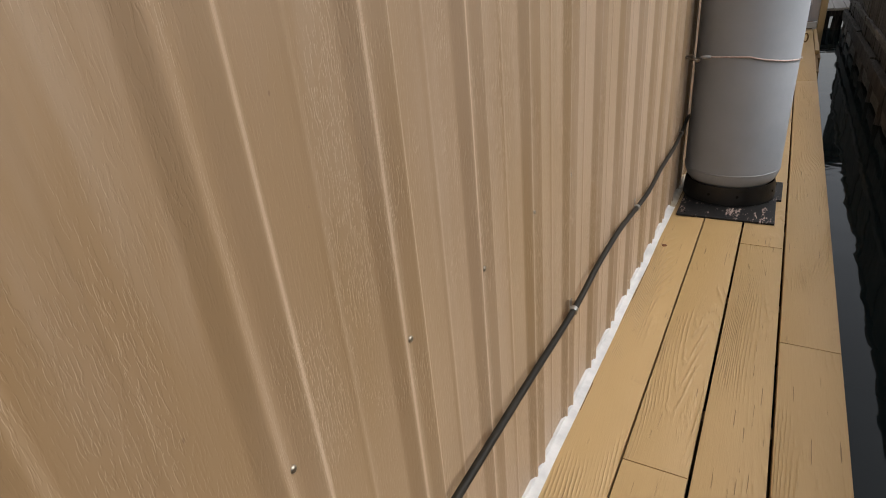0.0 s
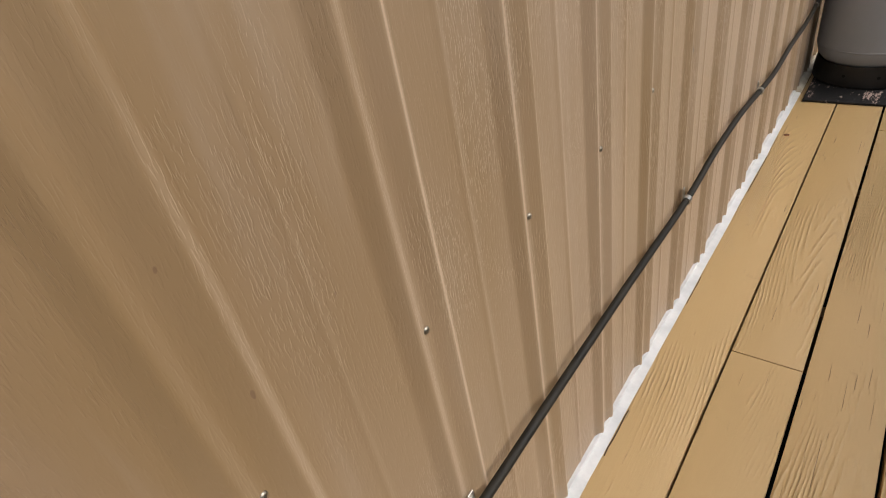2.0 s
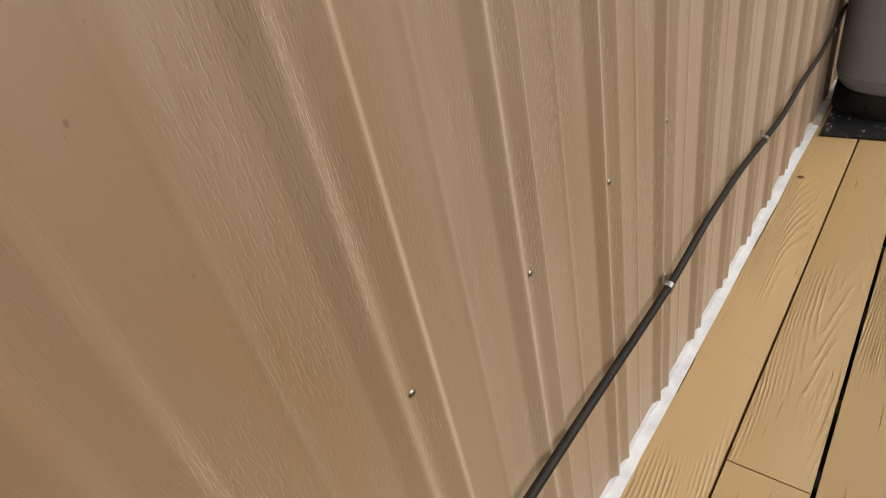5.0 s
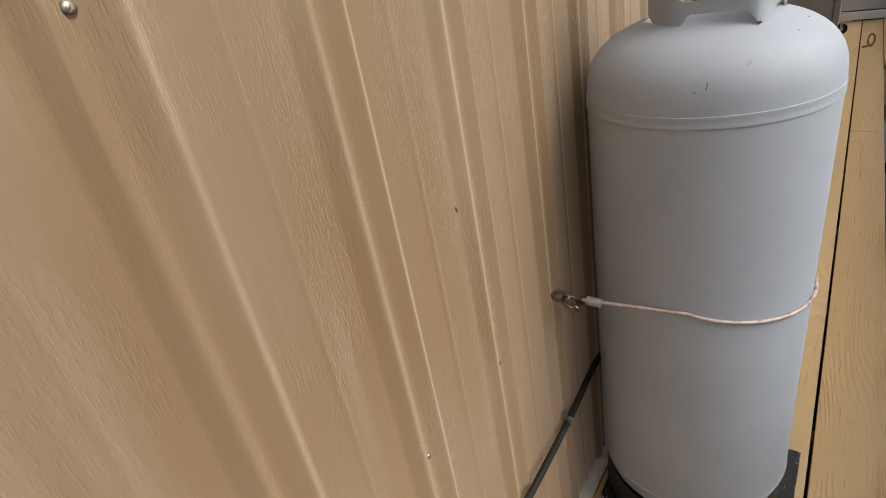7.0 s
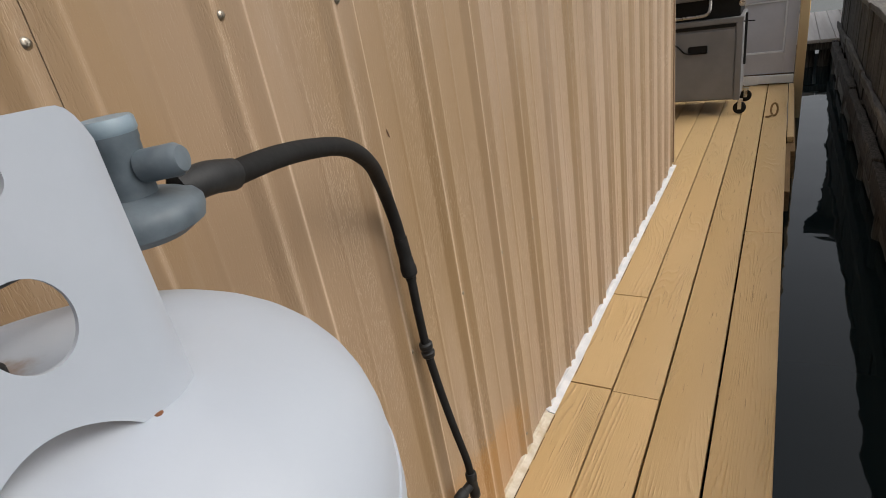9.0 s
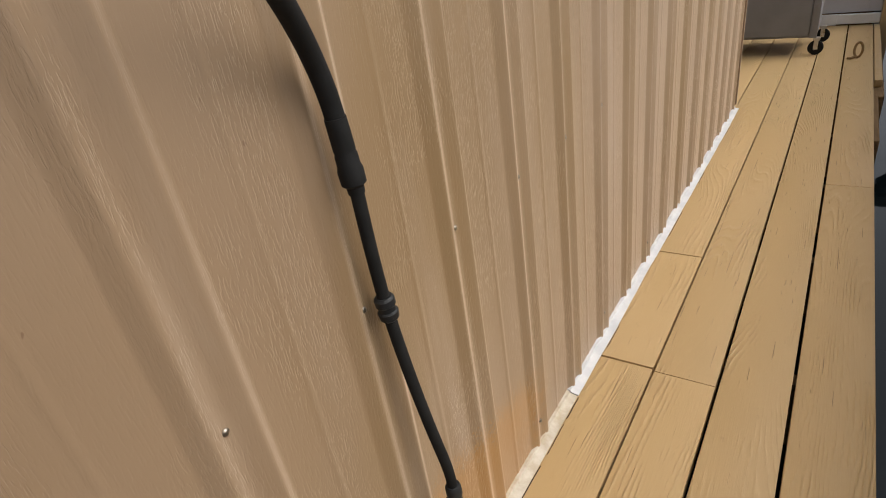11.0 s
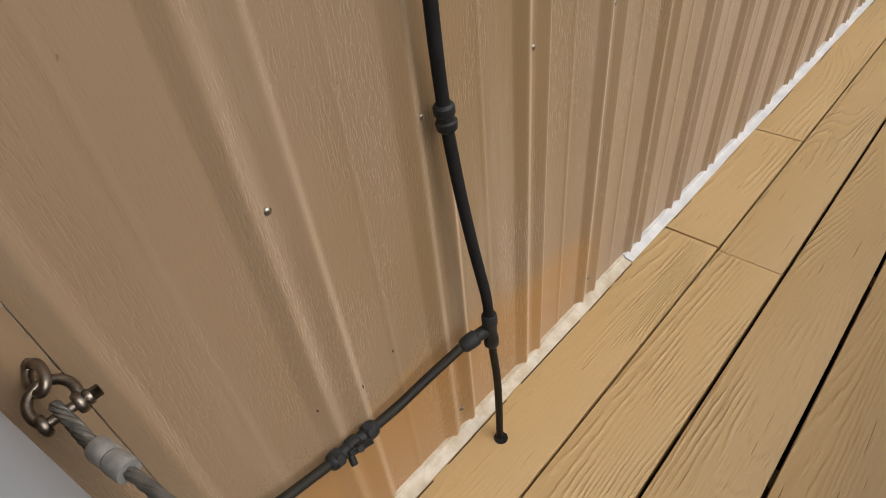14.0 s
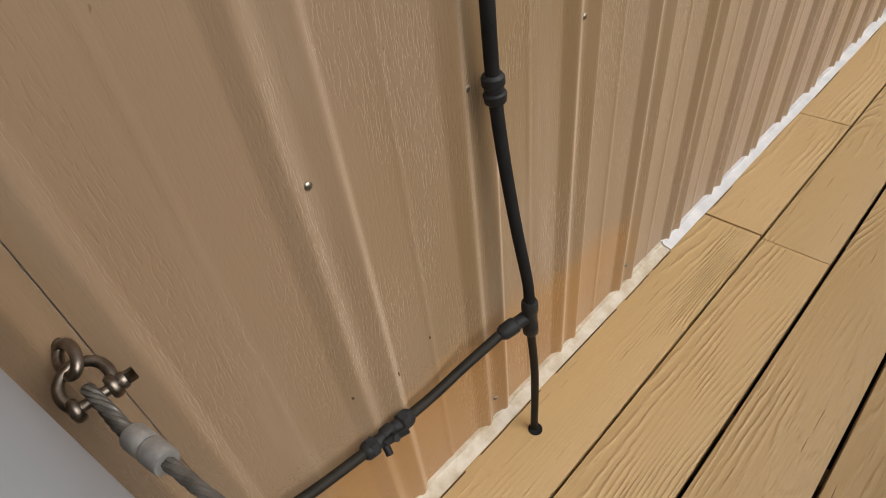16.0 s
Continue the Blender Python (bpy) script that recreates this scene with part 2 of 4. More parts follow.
SIDING, DECK, TANK, COLLAR, MAT, WATER = siding_material(), deck_material(), tank_material(), collar_material(), mat_material(), water_material()
WHITE = simple("white_painted_flashing", (0.56, 0.57, 0.58), (0.70, 0.70, 0.70), 0.5, 0, 18, 0.0015, (1, 1, 1), 0.4, 22)
CREAM = simple("cream_dirty_flashing", (0.48, 0.40, 0.28), (0.66, 0.61, 0.51), 0.55, 0, 24, 0.0015, (1, 1, 1), 0.4, 22)
PIPE = simple("grey_brown_pipe_coating", (0.008, 0.007, 0.005), (0.019, 0.016, 0.011), 0.62, 0, 30, 0.0008, (1, 1, 1), 0.3)
BLACK = simple("black_rubber", (0.006, 0.006, 0.006), (0.012, 0.012, 0.012), 0.8, 0, 40, 0.0006, (1, 1, 1), 0.25)
FITTING = simple("dark_grey_fitting", (0.009, 0.0095, 0.010), (0.020, 0.021, 0.022), 0.6, 0, 30, 0.0008, (1, 1, 1), 0.35)
BLACKPAINT = simple("black_painted_steel", (0.006, 0.006, 0.006), (0.015, 0.014, 0.0135), 0.42, 0, 20, 0.0008)
STEEL = simple("stainless_steel", (0.42, 0.40, 0.37), (0.58, 0.56, 0.53), 0.3, 1.0, 30, 0.0002)
OLDSTEEL = simple("tarnished_steel", (0.11, 0.090, 0.070), (0.25, 0.215, 0.18), 0.35, 1.0, 60, 0.0004)
SCREWSTEEL = simple("dulled_screw_steel", (0.20, 0.175, 0.14), (0.42, 0.38, 0.32), 0.34, 1.0, 160, 0.0003)
ALU = simple("dull_aluminium", (0.30, 0.30, 0.295), (0.42, 0.42, 0.41), 0.5, 0.6, 80, 0.0006)
WIRE = simple("grey_wire_strand", (0.085, 0.080, 0.070), (0.17, 0.16, 0.145), 0.45, 0.5, 80, 0.0004)
SHEATH = simple("clouded_plastic_sheath", (0.33, 0.25, 0.21), (0.48, 0.39, 0.35), 0.3, 0, 60, 0.0003)
RUST = simple("rust", (0.085, 0.030, 0.012), (0.21, 0.080, 0.026), 0.85, 0, 60, 0.001)
RED = simple("red_plastic_cap", (0.50, 0.030, 0.015), (0.58, 0.045, 0.02), 0.4, 0, 30, 0.0003)
REGULATOR = simple("blue_grey_painted_casting", (0.065, 0.085, 0.10), (0.10, 0.125, 0.145), 0.55, 0, 40, 0.0006)
REGCAP = simple("pale_blue_cap", (0.13, 0.18, 0.22), (0.20, 0.26, 0.30), 0.45, 0, 40, 0.0003)
CART = simple("grey_painted_sheet_steel", (0.185, 0.183, 0.186), (0.215, 0.213, 0.215), 0.42, 0.0, 5, 0.0002)
DARKCART = simple("black_enamel", (0.007, 0.007, 0.007), (0.012, 0.012, 0.012), 0.5, 0, 20, 0.0003, (1, 1, 1), 0.25)
DOORPAINT = simple("pale_grey_door_paint", (0.47, 0.46, 0.475), (0.52, 0.51, 0.525), 0.5, 0, 4, 0.0003)
PVC = simple("white_vinyl", (0.74, 0.74, 0.73), (0.80, 0.80, 0.80), 0.4, 0, 8, 0.0002)
TANTRIM = simple("tan_painted_trim_board", (0.56, 0.40, 0.20), (0.62, 0.45, 0.24), 0.5, 0, 8, 0.0008, (1, 1, 0.1))
BROWNBEAM = weathered_wood("brown_stained_beam", (0.20, 0.12, 0.05), (0.30, 0.19, 0.09), 0.7, (1, 0.06, 1))
DARKWOOD = weathered_wood("dark_weathered_timber", (0.028, 0.026, 0.023), (0.17, 0.155, 0.135))
GREYWOOD = weathered_wood("silver_weathered_timber", (0.10, 0.095, 0.085), (0.24, 0.225, 0.205), 0.85, (1, 0.06, 1))
DOCKWOOD = simple("bleached_dock_boards", (0.70, 0.645, 0.585), (0.86, 0.81, 0.755), 0.85, 0, 9, 0.003, (1, 0.06, 1), 0.3)
ROOFING = simple("dark_roof_shingle", (0.03, 0.03, 0.032), (0.06, 0.058, 0.056), 0.9, 0, 8, 0.004)
CRACK = simple("dirt_filled_crack", (0.05, 0.035, 0.02), (0.09, 0.06, 0.035), 0.9, 0, 60, 0.0005)
CHIPPED = simple("dark_bare_chip", (0.05, 0.028, 0.015), (0.12, 0.06, 0.03), 0.8, 0, 90, 0.0004)
INNER = simple("plain_backing_board", (0.30, 0.25, 0.20), (0.36, 0.30, 0.24), 0.8)


# ---- mesh tools ----
def mesh(name, bm, material, smooth=False, angle=40):
    bmesh.ops.recalc_face_normals(bm, faces=bm.faces)
    me = bpy.data.meshes.new(name)
    bm.to_mesh(me)
    bm.free()
    me.materials.append(material)
    if smooth:
        me.shade_smooth()
        me.set_sharp_from_angle(angle=radians(angle))
    return me


def part(name, bm, material, parent=None, label="", smooth=False, at=None, angle=40):
    """One mesh object, under parent if there is one."""
    ob = new(name, mesh(name, bm, material, smooth, angle))
    if at is not None:
        ob.matrix_basis = at
    if parent is not None:
        ob.parent = parent
    if label:
        tagged(ob, label)
    return ob


def holder(name, label, category, at=None, group="", kind=""):
    ob = new(name)
    if at is not None:
        ob.matrix_basis = at
    return tagged(ob, label, category, group, kind)


def box(bm, x0, y0, z0, x1, y1, z1, bevel=0.0, seg=1):
    m = Matrix.Translation(((x0 + x1) / 2, (y0 + y1) / 2, (z0 + z1) / 2)) @ Matrix.Diagonal((x1 - x0, y1 - y0, z1 - z0, 1))
    r = bmesh.ops.create_cube(bm, size=1, matrix=m)
    if bevel:
        edges = list({e for v in r["verts"] for e in v.link_edges})
        bmesh.ops.bevel(bm, geom=edges, offset=bevel, segments=seg, affect="EDGES", profile=0.6)
    return bm


def block(*a, **k):
    return box(bmesh.new(), *a, **k)


def smooth_line(pts, n=8):
    """A Catmull-Rom line through the points."""
    p = [Vector(q) for q in pts]
    p = [2 * p[0] - p[1]] + p + [2 * p[-1] - p[-2]]
    out = []
    for i in range(1, len(p) - 2):
        for j in range(n):
            t = j / n
            a, b, c, d = p[i - 1], p[i], p[i + 1], p[i + 2]
            out.append(0.5 * (2 * b + (c - a) * t + (2 * a - 5 * b + 4 * c - d) * t * t + (3 * b - a - 3 * c + d) * t ** 3))
    return out + [p[-2]]


def tube(bm, line, radius, sides=12, cap=True):
    """A round tube along a line; radius is a number or one for each point."""
    line = [Vector(p) for p in line]
    rad = radius if isinstance(radius, (list, tuple)) else [radius] * len(line)
    up, rings = None, []
    for i, p in enumerate(line):
        d = (line[min(i + 1, len(line) - 1)] - line[max(i - 1, 0)]).normalized()
        if up is None:
            up = Vector((0, 0, 1)) if abs(d.z) < 0.9 else Vector((1, 0, 0))
        side = d.cross(up).normalized()
        up = side.cross(d).normalized()
        rings.append([bm.verts.new(p + rad[i] * (math.cos(a) * side + math.sin(a) * up)) for a in (2 * math.pi * k / sides for k in range(sides))])
    for a, b in zip(rings, rings[1:]):
        for k in range(sides):
            bm.faces.new((a[k], a[(k + 1) % sides], b[(k + 1) % sides], b[k]))
    if cap:
        bm.faces.new(rings[0][::-1])
        bm.faces.new(rings[-1])
    return bm


def lathe(bm, profile, sides=48, m=None):
    """A profile of (radius, height) turned round z."""
    m = m or Matrix()
    rings = []
    for r, z in profile:
        if r < 1e-6:
            rings.append([bm.verts.new(m @ Vector((0, 0, z)))])
        else:
            rings.append([bm.verts.new(m @ Vector((r * math.cos(a), r * math.sin(a), z))) for a in (2 * math.pi * k / sides for k in range(sides))])
    for a, b in zip(rings, rings[1:]):
        for k in range(sides):
            q = [a[k % len(a)], a[(k + 1) % len(a)], b[(k + 1) % len(b)], b[k % len(b)]]
            q = [v for i, v in enumerate(q) if v not in q[:i]]
            if len(q) > 2:
                bm.faces.new(q)
    for r in (rings[0], rings[-1]):
        if len(r) > 1:
            bm.faces.new(r)
    return bm


def along(a, b):
    """A pose at a whose z axis points to b."""
    a, b = Vector(a), Vector(b)
    return Matrix.Translation(a) @ (b - a).to_track_quat("Z", "Y").to_matrix().to_4x4()


# ---- water and far things ----
bm = bmesh.new()
bmesh.ops.create_grid(bm, x_segments=2, y_segments=2, size=600, matrix=Matrix.Translation((0, 0, -0.30)))
tagged(part("water", bm, WATER), "dark still harbour water with faint ripples", "water", kind="structure")

# ---- siding wall ----
PITCH, RIB0 = 0.2080, -2.691
RISE = 0.0104
Y_START, Y_END, WALL_TOP = -6.0, 3.56, 2.7
RIB = [(-0.1, 0.0), (-0.0385, 0.0), (-0.0185, RISE), (-0.0165, RISE), (-0.0020, 0.0034), (0.0065, 0.0034), (0.0285, RISE), (0.0305, RISE), (0.0440, 0.0), (0.0980, 0.0), (0.1035, 0.0016), (0.1090, 0.0), (0.2, 0.0)]


def rib_height(d):
    """The rolled sheet's height at a distance from a rib's middle, its bends rounded."""
    total = weight = 0.0
    for i in range(-4, 5):
        q, w = d + i * 0.0015, math.exp(-(i / 2.2) ** 2)
        for (y0, h0), (y1, h1) in zip(RIB, RIB[1:]):
            if y0 <= q < y1:
                total += w * (h0 + (h1 - h0) * (q - y0) / (y1 - y0))
        weight += w
    return total / weight


BENDS = [(i * 0.0016, rib_height(i * 0.0016)) for i in [*range(-28, 30), *range(58, 72)]]


def siding_profile(y0, y1):
    pts = [(y0, rib_height((y0 - RIB0 + PITCH / 2) % PITCH - PITCH / 2))]
    k = int((y0 - RIB0) / PITCH) - 2
    while RIB0 + k * PITCH < y1 + PITCH:
        c = RIB0 + k * PITCH
        pts += [(c + dy, h) for dy, h in BENDS if y0 + 0.0002 < c + dy < y1 - 0.0002]
        k += 1
    return pts + [(y1, rib_height((y1 - RIB0 + PITCH / 2) % PITCH - PITCH / 2))]


wall = holder("wall_siding", "tan ribbed metal siding with embossed wood grain", "wall", kind="structure")
LAP = RIB0 + 14 * PITCH + 0.005
edges = [LAP + i * PITCH * 4 for i in range(-7, 5)]
edges = [Y_START] + [e for e in edges if Y_START + 0.1 < e < Y_END - 0.05] + [Y_END]
for a, b in zip(edges, edges[1:]):
    bm = bmesh.new()
    rows = []
    for z in (0.007, WALL_TOP):
        front = [bm.verts.new((-0.004 + h, y, z)) for y, h in siding_profile(a + (0.0012 if abs(a - LAP) < 0.01 else 0.0), b)]
        back = [bm.verts.new((v.co.x - 0.002, v.co.y, z)) for v in front]
        rows.append((front, back))
    (f0, b0), (f1, b1) = rows
    for k in range(len(f0) - 1):
        bm.faces.new((f0[k], f0[k + 1], f1[k + 1], f1[k]))
        bm.faces.new((b0[k + 1], b0[k], b1[k], b1[k + 1]))
        bm.faces.new((f0[k + 1], f0[k], b0[k], b0[k + 1]))
    for k in (0, -1):
        bm.faces.new((f0[k], f1[k], b1[k], b0[k]))
    part("panel", bm, SIDING, wall, smooth=True, angle=50)
part("backing", block(-0.16, Y_START, -0.10, -0.012, Y_END - 0.012, WALL_TOP), INNER, wall)
part("return_wall", block(-3.0, Y_END - 0.012, -0.10, -0.16, Y_END - 0.002, WALL_TOP), SIDING, wall)
part("corner_strip", block(-0.16, Y_END - 0.011, 0.03, 0.012, Y_END + 0.004, WALL_TOP, bevel=0.002), SIDING, wall)

# screws on the ribs
bm = bmesh.new()
lathe(bm, [(0.0060, 0.0), (0.0060, 0.0007), (0.0052, 0.0024), (0.0030, 0.0036), (0.0, 0.0040)], 14)
for a in (0.4, 0.4 + math.pi / 2):
    m = Matrix.Rotation(a, 4, "Z") @ Matrix.Translation((0, 0, 0.0037))
    bmesh.ops.create_cube(bm, size=1, matrix=m @ Matrix.Diagonal((0.0050, 0.0010, 0.0012, 1)))
screw_mesh = mesh("screw", bm, SCREWSTEEL, True)
rnd = random.Random(4)
for z in (0.070, 0.638, 1.243):
    for k in range(-6, 30):
        y = RIB0 + k * PITCH + rnd.uniform(-0.004, 0.004)
        if not Y_START + 0.1 < y < Y_END - 0.05 or (z < 0.1 and (y < 0.2 or k % 2)) or (0.6 < z < 0.7 and abs(abs(y) - 0.21) < 0.03):
            continue
        s = new("screw", screw_mesh)
        s.parent = wall
        s.matrix_basis = pose(-0.0008 + (0.003 if z < 0.1 else 0.0), y, z + rnd.uniform(-0.005, 0.005), 0, 90, 0) @ pose(0, 0, 0, 0, 0, rnd.uniform(0, 90)) @ Matrix.Diagonal((1, 1, 1, 1) if z > 1 else (0.78, 0.78, 0.8, 1))

# flaked spots on the panels
rnd = random.Random(11)
for y, z, ln, wd in ((0.163, 1.207, 0.011, 0.0022), (0.158, 1.214, 0.006, 0.0012), (-0.445, 0.93, 0.006, 0.0016), (0.70, 1.03, 0.009, 0.0014), (0.47, 0.315, 0.005, 0.0015), (0.40, 0.345, 0.004, 0.0013), (0.53, 0.330, 0.004, 0.0012)):
    b = bmesh.new()
    ring = [b.verts.new((0.0, wd * math.cos(t) * rnd.uniform(0.6, 1.3), ln * math.sin(t) * rnd.uniform(0.7, 1.1))) for t in (2 * math.pi * k / 10 for k in range(10))]
    top = [b.verts.new((0.0009, v.co.y * 0.8, v.co.z * 0.85)) for v in ring]
    for k in range(10):
        b.faces.new((ring[k], ring[(k + 1) % 10], top[(k + 1) % 10], top[k]))
    b.faces.new(top)
    at_y = min((abs(yy - y), hh) for yy, hh in siding_profile(Y_START, Y_END))[1]
    part("paint_chip", b, CHIPPED, wall, at=pose(-0.0036 + at_y, y, z, rnd.uniform(-25, 25)))

# flashing at the foot of the wall
def flashing(y0, y1, material, label, seed):
    r = random.Random(seed)
    bm, rows, n = bmesh.new(), [], int((y1 - y0) / 0.07)
    for i in range(n + 1):
        y = y0 + (y1 - y0) * i / n
        w = 0.0235 + r.uniform(-0.0008, 0.0008) + 0.003 * noise.noise((y * 3, seed, 0))
        prof = [(-0.011, 0.0015), (w, 0.0015), (w + 0.001, 0.0042), (w * 0.80, 0.0060), (0.010, 0.0068), (0.0046, 0.0095), (0.0032, 0.0135), (-0.011, 0.0135)]
        rows.append([bm.verts.new((x, y, z)) for x, z in prof])
    for a, b in zip(rows, rows[1:]):
        for k in range(len(a)):
            bm.faces.new((a[k], a[(k + 1) % len(a)], b[(k + 1) % len(a)], b[k]))
    bm.faces.new(rows[0])
    bm.faces.new(rows[-1])
    strip = tagged(part("trim", bm, material, None, smooth=True), label, "trim", kind="structure")
    # open joint between strip and boards, broken where paint bridges it
    y = y0
    while y < y1 - 0.05:
        n = r.uniform(0.08, 0.26)
        if material is CREAM or r.random() < 0.35:
            pts = [(0.0258 + 0.003 * noise.noise((q * 3, seed, 0)) + r.uniform(-0.0008, 0.0008), q, 0.0006) for q in (y + (min(n, y1 - y)) * k / 6 for k in range(7))]
            part("open_joint", tube(bmesh.new(), pts, r.uniform(0.0007, 0.0013), 5), CRACK, strip, "dark cracked joint")
        y += n + r.uniform(0.01, 0.05)


flashing(Y_START, -0.225, WHITE, "white lumpy painted flashing along the wall foot", 1)
flashing(-0.221, 1.215, CREAM, "cream dirty flashing strip along the wall foot", 2)
flashing(1.219, Y_END + 0.01, WHITE, "white ragged flashing strip along the wall foot", 3)

# ---- deck ----
deck = holder("floor_deck", "tan painted wooden deck boards with thick worn paint", "deck", kind="structure")
ROWS = [  # x from, x to, joints, y from, y to
    (0.004, 0.1548, (-3.2, 1.386, 1.967), Y_START, 5.80),
    (0.1596, 0.2997, (-1.740, 1.378), Y_START, 5.80),
    (0.3068, 0.4498, (-2.9, -0.503), Y_START, 5.80),
    (0.4573, 0.6060, (-1.131, 2.646), Y_START, 5.80),
    (0.6110, 0.6480, (), 4.16, 5.80),
    (-0.146, -0.001, (), Y_END + 0.02, 5.80),
    (-0.296, -0.151, (), Y_END + 0.02, 5.80),
    (-0.446, -0.301, (), Y_END + 0.02, 5.80),
    (-0.596, -0.451, (), Y_END + 0.02, 5.80),
    (-0.746, -0.601, (), Y_END + 0.02, 5.80),
]
rnd = random.Random(11)
for x0, x1, joints, ya, yb in ROWS:
    stops = [ya, *[j for j in joints if ya < j < yb], yb]
    for a, b in zip(stops, stops[1:]):
        gap = 0.0026 if x0 < 0.05 else 0.0010
        bm = block(x0, a + gap, -0.038, x1, b - gap, rnd.uniform(-0.0012, 0.0), bevel=0.0028, seg=2)
        part("board", bm, DECK, deck, smooth=True, angle=50)
for y in [-5.7 + 0.6 * i for i in range(20)]:
    part("joist", block(0.02 if y < Y_END else -0.8, y, -0.24, 0.59, y + 0.04, -0.041), BROWNBEAM, deck)
part("fascia", block(0.565, Y_START, -0.21, 0.600, 3.40, -0.045, bevel=0.003), BROWNBEAM, deck)
part("fascia", block(0.600, 3.28, -0.16, 0.634, 4.16, -0.042, bevel=0.003), BROWNBEAM, deck)
part("fascia", block(0.622, 3.98, -0.22, 0.660, 5.80, -0.041, bevel=0.003), BROWNBEAM, deck)

# ---- black boards under the gas cylinder ----
def pad(x0, y0, x1, y1, z, label, turn):
    w, d = x1 - x0, y1 - y0
    bm = block(-w / 2, -d / 2, 0, w / 2, d / 2, 0.008, bevel=0.0012)
    ob = part("base_board", bm, MAT, None, at=pose((x0 + x1) / 2, (y0 + y1) / 2, z, 0, 0, turn))
    tagged(ob, label, "board")
    for sx, sy in ((1, 1), (1, -1), (-1, 1), (-1, -1)):
        b = bmesh.new()
        lathe(b, [(0.0055, 0.0), (0.0055, 0.0012), (0.003, 0.0022), (0, 0.0023)], 10, Matrix.Translation((sx * (w / 2 - 0.03), sy * (d / 2 - 0.035), 0.0078)))
        part("bolt", b, BLACKPAINT, ob, smooth=True)


pad(0.041, -0.302, 0.413, -0.035, 0.0005, "black board with flaking paint under the gas cylinder", 0.5)
pad(0.052, -0.031, 0.432, 0.206, 0.0005, "black board with chipped paint behind the gas cylinder", -0.5)

# ---- gas cylinder ----
CX, CY, CR = 0.213, 0.0195, 0.194
tank = holder("gas_cylinder", "tall light grey painted steel gas cylinder on black boards", "gas cylinder", pose(CX, CY, 0.0085))
prof = [(0.0, 0.050), (0.08, 0.052), (0.13, 0.058), (0.165, 0.074), (0.183, 0.096), (0.191, 0.122), (CR, 0.146), (CR, 0.150), (CR - 0.001, 0.40), (CR, 0.70), (CR, 0.938)]
for i in range(0, 15):
    a = math.pi / 2 * i / 14
    prof.append((CR * math.cos(a) ** 0.8 if i < 14 else 0.0, 0.967 + 0.112 * math.sin(a) ** 0.8))
part("body", lathe(bmesh.new(), prof, 96), TANK, tank, smooth=True, angle=60)
part("weld_band", lathe(bmesh.new(), [(CR - 0.002, 0.944), (CR + 0.0016, 0.9445), (CR + 0.0018, 0.9465), (CR + 0.0013, 0.949), (CR + 0.0013, 0.957), (CR + 0.0018, 0.9595), (CR + 0.0015, 0.962), (CR - 0.002, 0.963)], 96), TANK, tank, "paler flat weld band", smooth=True, angle=60)
part("weld_band", lathe(bmesh.new(), [(CR - 0.004, 0.131), (CR + 0.0005, 0.135), (CR + 0.0015, 0.139), (CR - 0.002, 0.144)], 96), TANK, tank, smooth=True, angle=60)
ring = [(0.186, 0.0), (0.190, 0.003), (0.188, 0.045), (0.183, 0.083), (0.180, 0.083), (0.182, 0.044), (0.183, 0.003)]
bm = lathe(bmesh.new(), ring, 72)
foot_ring = part("foot_ring", bm, BLACKPAINT, tank, "black painted steel foot ring", smooth=True, angle=50)
for a in (-75, -110, -20, 60, 150):
    b = bmesh.new()
    lathe(b, [(0.006, 0.0), (0.006, 0.0015), (0.0, 0.0018)], 12, Matrix.Rotation(radians(a), 4, "Z") @ Matrix.Translation((0.1872, 0, 0.045)) @ Matrix.Rotation(radians(90), 4, "Y"))
    part("drain_hole", b, BLACK, foot_ring)

# scratches on the shoulder
for a, u, turn, size in ((-62, 0.30, 40, 0.008), (-79, 0.16, 80, 0.010), (-84, 0.12, 20, 0.005), (-8, 0.55, 60, 0.004), (-30, 0.48, 10, 0.003)):
    t = u * math.pi / 2
    p = Vector((CR * math.cos(t) ** 0.8 * math.cos(radians(a)), CR * math.cos(t) ** 0.8 * math.sin(radians(a)), 0.967 + 0.112 * math.sin(t) ** 0.8))
    n = Vector((math.cos(t) / CR * math.cos(radians(a)), math.cos(t) / CR * math.sin(radians(a)), math.sin(t) / 0.112)).normalized()
    part("scratch", block(-size / 2, -0.0006, -0.0006, size / 2, 0.0006, 0.0003), OLDSTEEL, tank, at=Matrix.Translation(p) @ n.to_track_quat("Z", "Y").to_matrix().to_4x4() @ pose(0, 0, 0, 0, 0, turn))

# collar: bent sheet with hand holes, open towards +y
COLLAR_Z = 1.05
collar_at = tank.matrix_basis.inverted() @ pose(0.225, 0.012, COLLAR_Z)


COLLAR_FACES = ((-90, 0.088), (-8, 0.0865), (50, 0.103), (-140, 0.097), (180, 0.105))


def collar_r(a):
    """The collar's plan: flat faces (turn, distance) that meet in rounded corners."""
    return sum(max(0.0, math.cos(radians(a - t)) / d) ** 10 for t, d in COLLAR_FACES) ** -0.1


